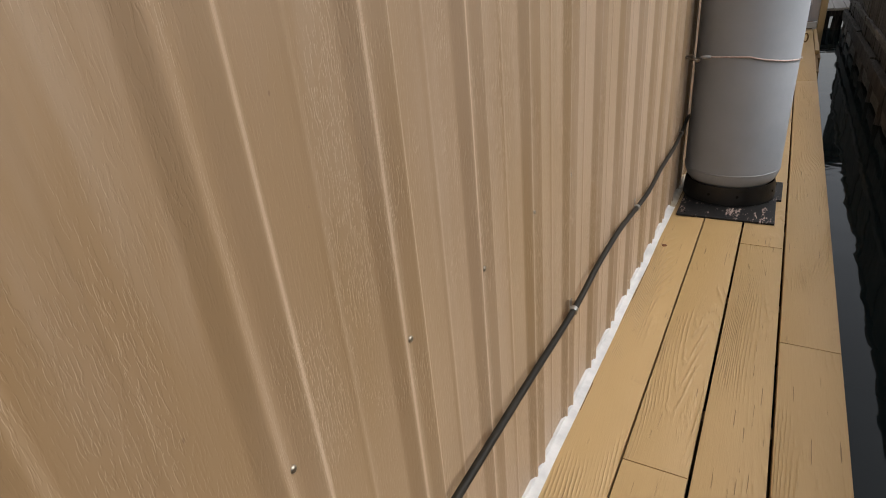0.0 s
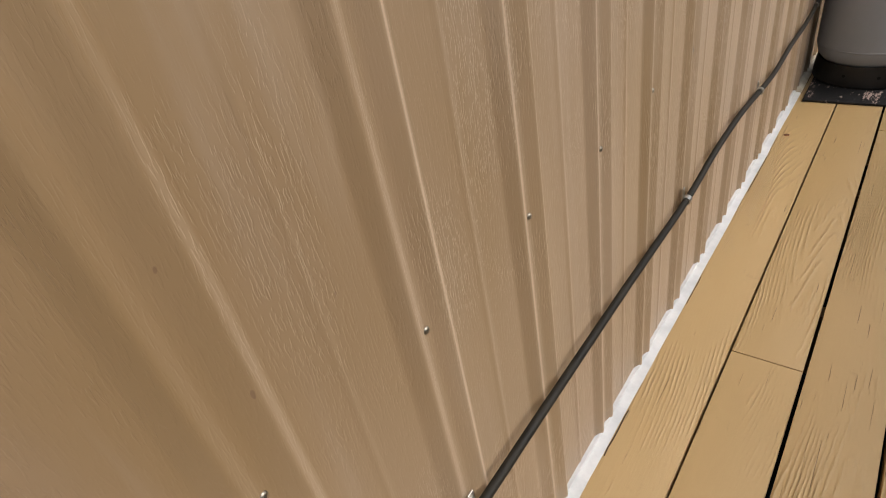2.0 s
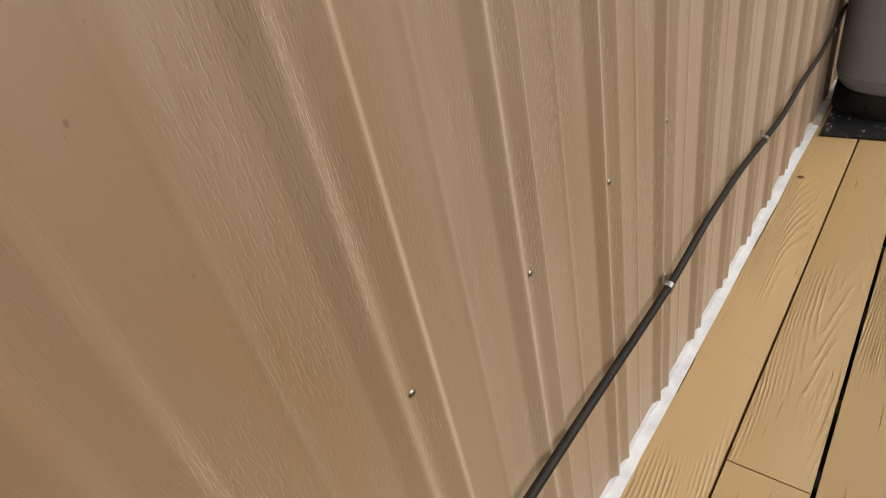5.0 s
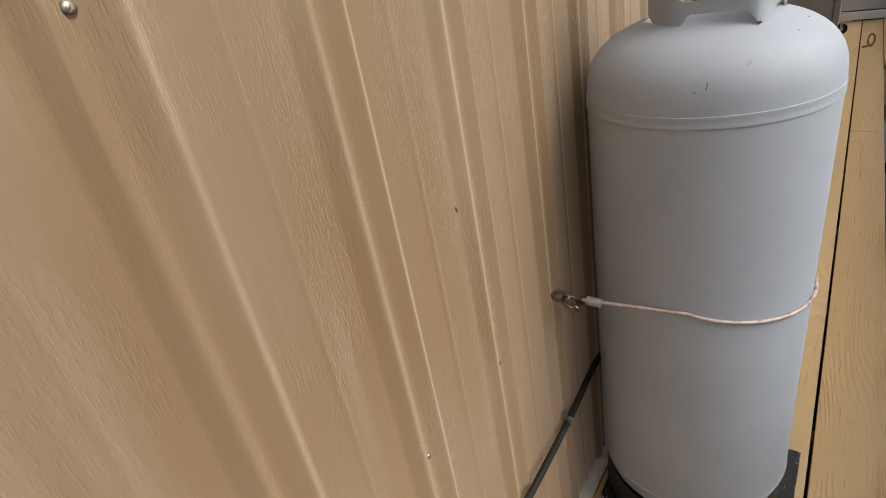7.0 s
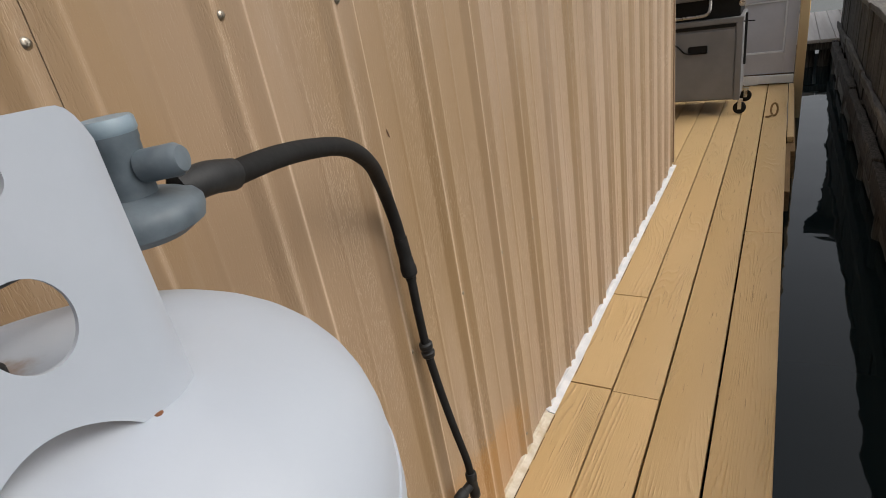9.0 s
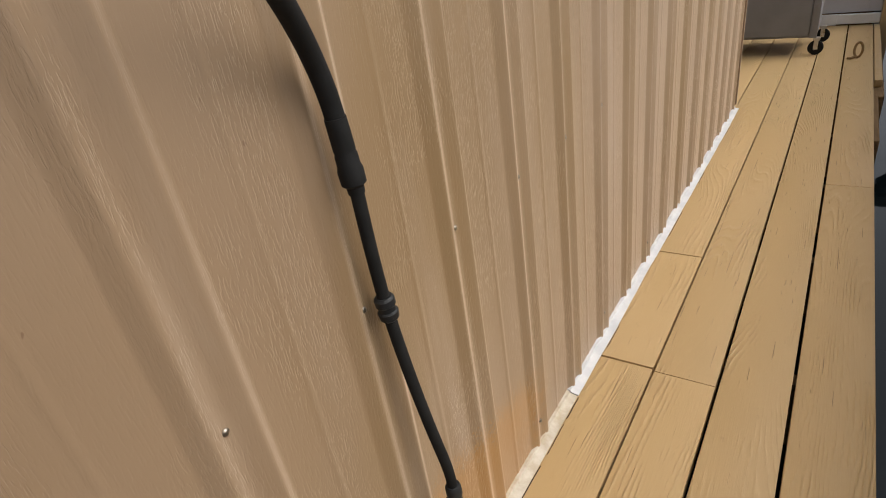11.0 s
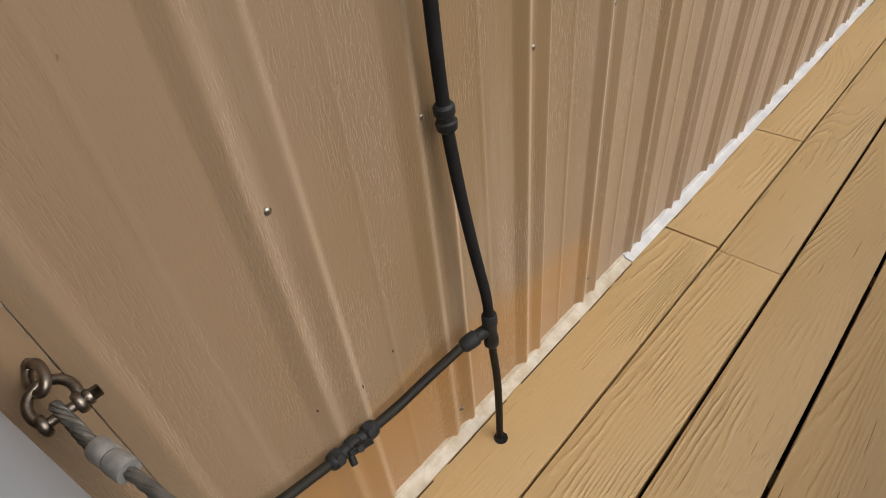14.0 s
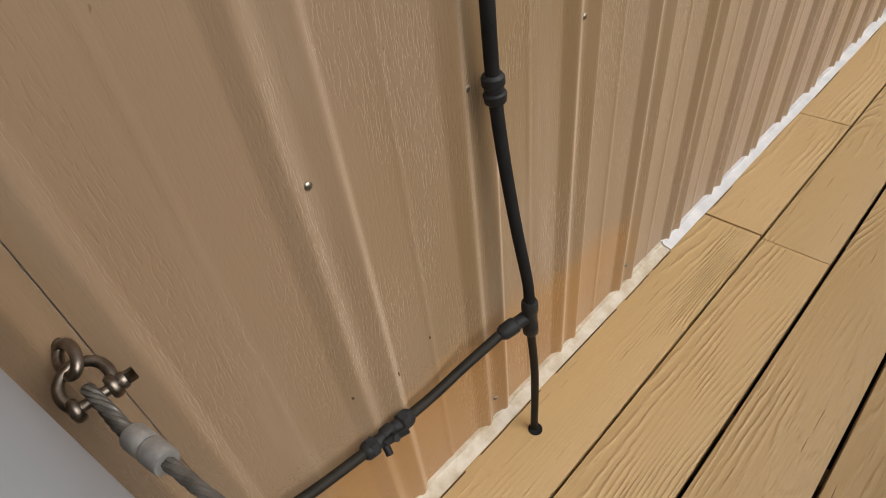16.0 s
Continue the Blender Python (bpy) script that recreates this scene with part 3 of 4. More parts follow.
def cutter(a, z, half_w, half_h, power):
    """A prism through the sheet at angle a, with a superellipse for its outline."""
    bm, rings = bmesh.new(), []
    turn = Matrix.Rotation(radians(a), 4, "Z")
    for r in (0.055, 0.15):
        ring = []
        for k in range(56):
            t = 2 * math.pi * k / 56
            c, s = math.cos(t), math.sin(t)
            ring.append(bm.verts.new(turn @ Vector((r, half_w * math.copysign(abs(c) ** (2 / power), c), z + half_h * math.copysign(abs(s) ** (2 / power), s)))))
        rings.append(ring)
    for k in range(56):
        bm.faces.new((rings[0][k], rings[0][(k + 1) % 56], rings[1][(k + 1) % 56], rings[1][k]))
    bm.faces.new(rings[0][::-1])
    bm.faces.new(rings[1])
    return new("cutter", mesh("cutter", bm, COLLAR))


def collar_mesh():
    a0, a1, na = -204.0, 38.0, 121

    def low(a):
        if -114 <= a <= -49:
            return 0.017 + 0.027 * min(1, min(a + 114, -49 - a) / 10) ** 0.6
        if -26 <= a <= 22:
            return 0.016 + 0.029 * math.sin(math.pi * (a + 26) / 48) ** 0.7
        if -196 <= a <= -140:
            return 0.014 + 0.024 * math.sin(math.pi * (a + 196) / 56) ** 0.7
        return 0.015

    def high(a):
        t = 0.161 - 0.004 * math.cos(radians(2 * (a + 82)))
        return t - 0.016 * (1 - min(1, min(a - a0, a1 - a) / 9)) ** 2

    bm, rows = bmesh.new(), []
    for i in range(na + 1):
        a = a0 + (a1 - a0) * i / na
        c, s = math.cos(radians(a)), math.sin(radians(a))
        R = collar_r(a)
        rows.append([bm.verts.new((r * c, r * s, z)) for r, z in ((R, low(a)), (R, high(a)), (R - 0.0023, high(a)), (R - 0.0023, low(a)))])
    for a, b in zip(rows, rows[1:]):
        for k in range(4):
            bm.faces.new((a[k], a[(k + 1) % 4], b[(k + 1) % 4], b[k]))
    bm.faces.new(rows[0])
    bm.faces.new(rows[-1])
    sheet = new("sheet", mesh("sheet", bm, COLLAR))
    cutters = [cutter(-82, 0.103, 0.0525, 0.041, 9), cutter(9.5, 0.146, 0.0083, 0.0088, 2), cutter(6.0, 0.090, 0.0155, 0.0195, 2), cutter(-170, 0.146, 0.0095, 0.010, 2), cutter(-17, 0.052, 0.003, 0.003, 2)]
    for c in cutters:
        b = sheet.modifiers.new("hole", "BOOLEAN")
        b.operation, b.solver, b.object = "DIFFERENCE", "EXACT", c
    me = bpy.data.meshes.new_from_object(sheet.evaluated_get(bpy.context.evaluated_depsgraph_get()))
    for o in (sheet, *cutters):
        bpy.data.objects.remove(o)
    me.materials.clear()
    me.materials.append(COLLAR)
    me.shade_smooth()
    me.set_sharp_from_angle(angle=radians(30))
    return me


collar = tagged(new("collar", collar_mesh()), "bent grey sheet collar with hand holes and rust spots")
collar.parent, collar.matrix_basis = tank, collar_at
# tab folded outward at the top of the hand hole
bm, rows = bmesh.new(), []
for i in range(25):
    a = -114 + 61.5 * i / 24
    c, s = math.cos(radians(a)), math.sin(radians(a))
    pts = [(collar_r(a) + dr, z) for dr, z in ((-0.0004, 0.1450), (0.0020, 0.1446), (0.0042, 0.1425), (0.0046, 0.1120), (0.0036, 0.1102), (0.0018, 0.1112), (0.0014, 0.1408), (-0.0004, 0.1415))]
    cut = 0.003 if i in (0, 24) else 0.0
    rows.append([bm.verts.new((r * c, r * s, z + (cut if z < 0.12 else 0))) for r, z in pts])
for a, b in zip(rows, rows[1:]):
    for k in range(len(a)):
        bm.faces.new((a[k], a[(k + 1) % len(a)], b[(k + 1) % len(a)], b[k]))
bm.faces.new(rows[0])
bm.faces.new(rows[-1])
part("folded_tab", bm, TANK, collar, smooth=True, angle=50)
line = [((collar_r(a) + 0.0018) * math.cos(radians(a)), (collar_r(a) + 0.0018) * math.sin(radians(a)), 0.1450) for a in range(-114, -53, 3)] + [((collar_r(-51.8) + 0.0018) * math.cos(radians(-51.8)), (collar_r(-51.8) + 0.0018) * math.sin(radians(-51.8)), z) for z in (0.139, 0.126, 0.112)]
part("rust_edge", tube(bmesh.new(), smooth_line(line, 3), 0.0009, 6), RUST, collar, "orange rust along the folded edge", smooth=True)
for a in (-114, -49, -26, 22):
    c, s = math.cos(radians(a)), math.sin(radians(a))
    b = bmesh.new()
    bmesh.ops.create_icosphere(b, subdivisions=2, radius=1, matrix=Matrix.Translation(((collar_r(a) - 0.001) * c, (collar_r(a) - 0.001) * s, 0.0250)) @ Matrix.Diagonal((0.0034, 0.0034, 0.0022, 1)))
    part("weld_spot", b, RUST, collar, smooth=True)

# valve with its red cap
valve = part("valve", lathe(bmesh.new(), [(0.016, 0.0), (0.016, 0.012), (0.012, 0.016), (0.011, 0.030), (0.014, 0.034), (0.014, 0.052), (0.010, 0.056), (0.009, 0.070), (0.0, 0.071)], 20), FITTING, tank, "dark cylinder valve with rusty base", smooth=True, at=pose(0.0, 0.0, 1.072))
part("valve_base", lathe(bmesh.new(), [(0.0165, 0.0), (0.0155, 0.010), (0.013, 0.014), (0.0, 0.015)], 20), RUST, valve, "rusty threaded boss", smooth=True)
bm = lathe(bmesh.new(), [(0.0110, 0.0), (0.0110, 0.016), (0.0125, 0.018), (0.0125, 0.026), (0.0, 0.027)], 24, pose(0, 0, 0.040) @ along((0, 0, 0), (0.13, -0.99, 0.01)))
outlet = part("outlet", bm, BLACK, valve, "black relief valve body", smooth=True)
part("red_cap", lathe(bmesh.new(), [(0.0108, 0.0), (0.0110, 0.004), (0.0098, 0.006), (0.0, 0.0065)], 24, pose(0, 0, 0.040) @ along((0, 0, 0), (0.13, -0.99, 0.01)) @ Matrix.Translation((0, 0, 0.0262))), RED, outlet, "round red plastic cap", smooth=True)
bm = tube(bmesh.new(), [(0.012, 0.0, 0.046), (0.034, 0.004, 0.050)], 0.0055, 10)
part("bleed_screw", bm, FITTING, valve, smooth=True)

# ---- regulator and its hose ----
RX, RY = 0.196, 0.145
regulator = holder("gas_regulator", "blue-grey gas regulator screwed onto the cylinder valve", "regulator", pose(RX, RY, 0))
part("bonnet", lathe(bmesh.new(), [(0.0, 1.140), (0.0150, 1.140), (0.0155, 1.176), (0.0162, 1.178), (0.0162, 1.184), (0.0, 1.185)], 28), REGULATOR, regulator, smooth=True)
cap = part("cap", lathe(bmesh.new(), [(0.0162, 1.182), (0.0172, 1.184), (0.0170, 1.190), (0.0155, 1.192), (0.0, 1.1905)], 28), REGCAP, regulator, "pale blue ribbed cap", smooth=True)
part("body", lathe(bmesh.new(), [(0.0, 1.112), (0.026, 1.113), (0.038, 1.120), (0.040, 1.126), (0.040, 1.132), (0.036, 1.137), (0.020, 1.142), (0.0, 1.142)], 32), REGULATOR, regulator, smooth=True)
part("vent", lathe(bmesh.new(), [(0.0105, 0.0), (0.0105, 0.024), (0.008, 0.028), (0.0, 0.029)], 18, along((0.014, 0.005, 1.160), (0.30, 0.12, 1.180))), REGULATOR, regulator, smooth=True)
part("inlet", tube(bmesh.new(), [(0.012, -0.106, 1.136), (0.006, -0.06, 1.136), (0.0, -0.03, 1.134)], 0.010, 12), FITTING, regulator, smooth=True)
part("outlet", tube(bmesh.new(), smooth_line([(0.0, 0.03, 1.134), (0.002, 0.055, 1.134), (-0.003, 0.080, 1.128)]), 0.0125, 14), FITTING, regulator, smooth=True)

HOSE = [(0.193, 0.222, 1.128), (0.178, 0.285, 1.122), (0.160, 0.350, 1.110), (0.140, 0.415, 1.092), (0.118, 0.470, 1.066), (0.090, 0.524, 1.032), (0.069, 0.558, 1.001), (0.050, 0.589, 0.970), (0.034, 0.616, 0.933), (0.028, 0.630, 0.896), (0.026, 0.636, 0.860), (0.028, 0.636, 0.838)]
hose = holder("gas_hose", "thick black rubber gas hose hanging down the siding", "hose", group="gas line")
part("upper_hose", tube(bmesh.new(), smooth_line(HOSE, 6), 0.0101, 14), BLACK, hose, smooth=True)


def fitting(owner, a, b, rings, material=None, name="coupling"):
    """A turned fitting from a to b; rings are (share of the length, radius)."""
    length = (Vector(b) - Vector(a)).length
    pr = [(0.0, 0.0)] + [(r, f * length) for f, r in rings] + [(0.0, length)]
    return part(name, lathe(bmesh.new(), pr, 18, along(a, b)), material or FITTING, owner, smooth=True, angle=35)


fitting(hose, (0.027, 0.634, 0.872), (0.030, 0.637, 0.792), [(0, 0.0112), (0.40, 0.0116), (0.44, 0.0108), (0.48, 0.0120), (0.62, 0.0122), (0.68, 0.0138), (0.86, 0.0134), (0.90, 0.0095), (1, 0.0090)], BLACK)
LOW = [(0.030, 0.637, 0.800), (0.026, 0.642, 0.72), (0.024, 0.648, 0.640), (0.030, 0.653, 0.55), (0.040, 0.660, 0.45), (0.050, 0.668, 0.36), (0.053, 0.669, 0.315)]
part("lower_hose", tube(bmesh.new(), smooth_line(LOW, 6), 0.0078, 12), BLACK, hose, smooth=True)
fitting(hose, (0.0235, 0.647, 0.656), (0.025, 0.649, 0.622), [(0, 0.0100), (0.10, 0.0125), (0.34, 0.0125), (0.40, 0.0105), (0.58, 0.0105), (0.64, 0.0128), (0.90, 0.0120), (1, 0.0085)])

pipe = holder("gas_pipe", "dark coated gas pipe clipped low along the siding", "pipe", group="gas line")
tee = fitting(pipe, (0.053, 0.669, 0.322), (0.054, 0.670, 0.252), [(0, 0.0098), (0.05, 0.0116), (0.12, 0.0120), (0.28, 0.0120), (0.32, 0.0104), (0.68, 0.0104), (0.72, 0.0116), (0.94, 0.0116), (1, 0.0090)], None, "tee")
fitting(tee, (0.050, 0.664, 0.289), (0.038, 0.622, 0.280), [(0, 0.0098), (0.36, 0.0098), (0.42, 0.0120), (0.62, 0.0124), (0.88, 0.0116), (1, 0.0088)])
part("drop_leg", tube(bmesh.new(), smooth_line([(0.054, 0.670, 0.258), (0.060, 0.672, 0.17), (0.062, 0.671, 0.08), (0.062, 0.669, -0.03)], 6), 0.0064, 12), PIPE, pipe, smooth=True)
BRANCH = [(0.038, 0.620, 0.281), (0.028, 0.560, 0.266), (0.023, 0.500, 0.257), (0.022, 0.440, 0.261)]
part("branch", tube(bmesh.new(), smooth_line(BRANCH, 6), 0.0073, 12), PIPE, pipe, smooth=True)
# shut-off valve in the branch
A, B = Vector((0.0222, 0.459, 0.2595)), Vector((0.0228, 0.379, 0.2685))
stop = fitting(pipe, A, B, [(0, 0.0085), (0.04, 0.0115), (0.10, 0.0122), (0.24, 0.0122), (0.27, 0.0092), (0.38, 0.0092), (0.42, 0.0118), (0.50, 0.0124), (0.58, 0.0118), (0.62, 0.0092), (0.74, 0.0092), (0.77, 0.0122), (0.90, 0.0122), (0.96, 0.0115), (1, 0.0085)], None, "shut_off_valve")
for f in (0.17, 0.84):
    q = A + (B - A) * f
    part("hex_nut", lathe(bmesh.new(), [(0.0, -0.005), (0.0132, -0.005), (0.0140, -0.004), (0.0140, 0.004), (0.0132, 0.005), (0.0, 0.005)], 6, along(q, B)), FITTING, stop)
part("lever", block(-0.0045, -0.020, 0.0, 0.0045, 0.014, 0.004, bevel=0.0015), FITTING, stop, at=pose(0.0400, 0.424, 0.275, 25, 60, 0))
part("spindle", tube(bmesh.new(), [(0.026, 0.420, 0.266), (0.043, 0.419, 0.277)], 0.0050, 10), FITTING, stop, smooth=True)
part("drain_screw", tube(bmesh.new(), [(0.028, 0.408, 0.262), (0.038, 0.405, 0.250)], 0.0050, 10), FITTING, stop, smooth=True)
RUN = [(0.023, 0.395, 0.266), (0.023, 0.300, 0.287), (0.022, 0.21, 0.315), (0.021, 0.08, 0.343), (0.020, -0.05, 0.362), (0.0185, -0.212, 0.333), (0.021, -0.42, 0.325), (0.022, -0.66, 0.331), (0.021, -0.86, 0.318), (0.0185, -1.040, 0.326), (0.021, -1.26, 0.352), (0.021, -1.48, 0.352), (0.0185, -1.674, 0.329), (0.020, -2.0, 0.339), (0.021, -2.3, 0.342), (0.0195, -2.49, 0.336), (0.020, -2.9, 0.332), (0.020, -3.6, 0.33), (0.020, -5.9, 0.33)]
part("long_run", tube(bmesh.new(), smooth_line(RUN, 5), 0.0070, 12), PIPE, pipe, smooth=True)
for y, z in ((-0.212, 0.333), (-1.040, 0.326), (-1.674, 0.329), (-2.49, 0.336), (-3.2, 0.331)):
    bm = tube(bmesh.new(), [(0.0185, y - 0.007, z), (0.0185, y + 0.007, z)], 0.0098, 16, True)
    clip = part("pipe_clip", bm, STEEL, pipe, "bright metal pipe clip", smooth=True)
    part("clip_tab", block(-0.001, -0.006, 0.0, 0.0015, 0.006, 0.020, bevel=0.0005), STEEL, clip, at=pose(0.0105, y, z + 0.008))
tagged(part("pipe_hole", lathe(bmesh.new(), [(0.0125, 0.0), (0.0125, 0.0012), (0.0, 0.0013)], 20), BLACK, deck, at=pose(0.066, 0.668, -0.0002)), "dark drilled hole round the pipe")
tagged(part("plug", lathe(bmesh.new(), [(0.0095, 0.0), (0.0095, 0.0012), (0.0, 0.0018)], 16), RUST, deck, smooth=True, at=pose(0.0495, -0.612, -0.0002)), "rusty bolt head in the deck")

# ---- cable that ties the cylinder to the wall ----
tie = holder("tie_cable", "sheathed wire cable tying the gas cylinder to the wall", "cable")
CZ = 0.606
RR = CR + 0.0035


def tangent(px, py, sign):
    d = math.hypot(px - CX, py - CY)
    return math.atan2(py - CY, px - CX) + sign * math.acos(RR / d)


t0, t1 = tangent(0.075, -0.198, 1), math.radians(100)
line = [(0.062, -0.199, 0.640), (0.075, -0.198, 0.640)]
for i in range(33):
    a = t0 + (t1 - t0) * i / 32
    sag = math.sin(math.pi * i / 32)
    line.append((CX + RR * math.cos(a), CY + RR * math.sin(a), 0.634 - 0.034 * sag ** 0.75))
part("cable", tube(bmesh.new(), line, 0.0033, 10), SHEATH, tie, smooth=True)


def anchor(y, z, g):
    """Eye screw, shackle and pin, g times their usual size."""
    eye = bmesh.new()
    ringline = [(0.010 + g * (0.013 + 0.0160 * math.cos(a)), y + g * 0.0062 * math.sin(a), z + g * 0.0052 * math.sin(a)) for a in (2 * math.pi * k / 22 - 2.8 for k in range(21))]
    tube(eye, [(-0.004, y, z), (0.002, y, z)] + ringline[:1], 0.0039 * g, 10)
    tube(eye, ringline, 0.0039 * g, 12)
    part("eye_screw", eye, OLDSTEEL, tie, "tarnished steel eye screw", smooth=True)
    px, pz = 0.010 + g * 0.046, z - g * 0.013
    sh = bmesh.new()
    bow = [(0.010 + g * (0.018 + 0.028 * u), y + g * 0.0150 * w, z - g * (0.002 + 0.011 * u)) for u, w in ((1.0, -0.80), (0.72, -1.0), (0.42, -0.98), (0.16, -0.66), (0.02, 0), (0.16, 0.66), (0.42, 0.98), (0.72, 1.0), (1.0, 0.80))]
    tube(sh, smooth_line(bow, 5), [0.0040 * g] * 41, 12)
    for w in (-0.0122, 0.0122):
        ear = along((px, y + g * w, pz), (px, y + 1, pz))
        lathe(sh, [(0.0040 * g, -0.0034 * g), (0.0072 * g, -0.0034 * g), (0.0086 * g, -0.0016 * g), (0.0086 * g, 0.0016 * g), (0.0072 * g, 0.0034 * g), (0.0040 * g, 0.0034 * g)], 18, ear)
    part("shackle", sh, OLDSTEEL, tie, "tarnished steel shackle", smooth=True)
    pin = bmesh.new()
    tube(pin, [(px, y - g * 0.0165, pz), (px, y + g * 0.020, pz)], 0.0038 * g, 12)
    lathe(pin, [(0.0, -0.0022 * g), (0.0058 * g, -0.0022 * g), (0.0064 * g, 0.0), (0.0058 * g, 0.0022 * g), (0.0, 0.0022 * g)], 14, along((px, y + g * 0.0182, pz), (px, y + 1, pz)))
    box(pin, px - 0.0016 * g, y + g * 0.019, pz - 0.0056 * g, px + 0.0016 * g, y + g * 0.027, pz + 0.0056 * g, bevel=0.0014 * g, seg=2)
    part("shackle_pin", pin, OLDSTEEL, tie, "wing-headed shackle pin", smooth=True)


anchor(-0.204, 0.642, 0.95)
anchor(0.214, 0.631, 1.0)
bm = lathe(bmesh.new(), [(0.0, 0.0), (0.0078, 0.0), (0.0085, 0.003), (0.0085, 0.024), (0.0078, 0.027), (0.0, 0.027)], 16, along((0.070, -0.1985, 0.640), (0.108, -0.196, 0.637)))
part("crimp_sleeve", bm, ALU, tie, "crimped aluminium sleeve", smooth=True)

# twisted bare strands of the rear loop with their double crimp
S0, S1, S2 = Vector((0.058, 0.213, 0.6175)), Vector((0.096, 0.219, 0.612)), Vector((0.190, 0.237, 0.612))
turn_round = [Vector((0.056, 0.214, 0.618)) + 0.0072 * Vector((-math.sin(q), 0.0, math.cos(q))) for q in (math.pi * k / 6 for k in range(7))]
leg = [S1 + Vector((-0.002, -0.001, -0.006)), (0.076, 0.215, 0.607)] + turn_round[::-1] + [Vector((0.076, 0.217, 0.619)), S1, (S1 + S2) / 2, S2]
dense, ropeline = smooth_line(leg, 24), []
for p in dense:
    if not ropeline or (p - ropeline[-1]).length > 0.0022:
        ropeline.append(p)
rope = bmesh.new()
for k in range(5):
    pts = []
    for i, p in enumerate(ropeline):
        q = 2 * math.pi * k / 5 + i * 0.45
        way = (ropeline[min(i + 1, len(ropeline) - 1)] - ropeline[max(i - 1, 0)]).normalized()
        side = way.cross(Vector((0, 1, 0))).normalized()
        pts.append(p + 0.0025 * (math.cos(q) * side + math.sin(q) * side.cross(way)))
    tube(rope, pts, 0.0021, 6)
part("twisted_rope", rope, WIRE, tie, "bare twisted wire rope", smooth=True)
w = (S2 - S1).normalized()
for a, b in ((0.000, 0.017), (0.018, 0.036)):
    bm = lathe(bmesh.new(), [(0.0, 0.0), (0.0082, 0.0), (0.0089, 0.002), (0.0089, b - a - 0.002), (0.0082, b - a), (0.0, b - a)], 18, along(S1 + w * a, S1 + w * (b + 0.01)))
    part("crimp_sleeve", bm, ALU, tie, "crimped aluminium sleeve", smooth=True)

# ---- grill cart ----
cart = holder("grill_cart", "grey metal grill cart on black casters with chrome handle", "grill cart", pose(0, 0, 0))
GX0, GX1, GY0, GY1 = -0.62, 0.284, 4.80, 5.25
part("cabinet", block(GX0, GY0, 0.112, GX1, GY1, 0.690, bevel=0.006, seg=2), CART, cart)
door_panel = part("front_panel", block(GX0 + 0.02, GY0 - 0.012, 0.125, GX1 - 0.045, GY0 - 0.001, 0.625, bevel=0.003), CART, cart)
part("pull_recess", block(-0.078, GY0 - 0.018, 0.470, 0.055, GY0 - 0.010, 0.528, bevel=0.012, seg=3), DARKCART, door_panel, "black oblong pull recess")
part("corner_post", block(GX1 - 0.040, GY0 - 0.016, 0.112, GX1 + 0.003, GY0 - 0.001, 0.700, bevel=0.003), CART, cart)
# solid black strip that stands in for the shade under the top rail
part("shadow_gap", block(GX0 + 0.02, GY0 - 0.008, 0.640, GX1 - 0.045, GY0 - 0.002, 0.664), DARKCART, cart)
part("top_rail", block(GX0, GY0 - 0.018, 0.668, GX1 + 0.006, GY1, 0.706, bevel=0.004), CART, cart)
part("firebox", block(GX0, GY0 + 0.03, 0.706, GX1 - 0.02, GY1, 0.845, bevel=0.004), DARKCART, cart)
part("lid", block(GX0, GY0 - 0.05, 0.845, GX1 + 0.03, GY1, 1.10, bevel=0.03, seg=3), CART, cart, "grey metal lid")
part("handle", tube(bmesh.new(), smooth_line([(-0.30, GY0 - 0.06, 0.738), (-0.02, GY0 - 0.06, 0.740), (0.045, GY0 - 0.06, 0.748), (0.068, GY0 - 0.055, 0.778), (0.070, GY0 - 0.03, 0.85)], 6), 0.011, 12), STEEL, cart, "chrome tube handle", smooth=True)
part("side_shelf_leg", block(GX1 + 0.010, GY0 + 0.05, 0.36, GX1 + 0.026, GY0 + 0.09, 0.72, bevel=0.003), DARKCART, cart)
part("hook", tube(bmesh.new(), [(GX1, GY0 + 0.02, 0.668), (GX1 + 0.075, GY0 + 0.01, 0.666)], 0.004, 8), DARKCART, cart, smooth=True)
part("knob", lathe(bmesh.new(), [(0.0, 0), (0.022, 0), (0.022, 0.02), (0.0, 0.021)], 16, along((GX1 - 0.006, GY0 - 0.05, 0.80), (GX1 - 0.006, GY0 - 0.2, 0.80))), STEEL, cart, smooth=True)
part("cord", tube(bmesh.new(), smooth_line([(-0.30, GY0 - 0.03, 0.60), (-0.16, GY0 - 0.04, 0.545), (-0.10, GY0 - 0.035, 0.488), (-0.03, GY0 - 0.025, 0.478), (0.02, GY0 - 0.02, 0.485)], 6), 0.006, 8), BLACK, cart, "black gas cord", smooth=True)
for x, y in ((GX1 + 0.004, GY0 + 0.015), (GX1 + 0.022, GY1 - 0.04), (GX0 + 0.06, GY0 + 0.03), (GX0 + 0.06, GY1 - 0.04)):
    yoke = bmesh.new()
    box(yoke, x - 0.020, y - 0.016, 0.092, x + 0.020, y + 0.016, 0.112, bevel=0.002)
    box(yoke, x - 0.013, y - 0.018, 0.036, x + 0.013, y - 0.014, 0.095)
    box(yoke, x - 0.013, y + 0.014, 0.036, x + 0.013, y + 0.018, 0.095)
    yk = part("caster", yoke, STEEL, cart, "caster with black wheel")
    part("wheel", lathe(bmesh.new(), [(0.0, -0.013), (0.036, -0.013), (0.045, -0.009), (0.046, 0.0), (0.045, 0.009), (0.036, 0.013), (0.0, 0.013)], 20, pose(x, y, 0.046, 90, 0, 0)), BLACK, yk, smooth=True)

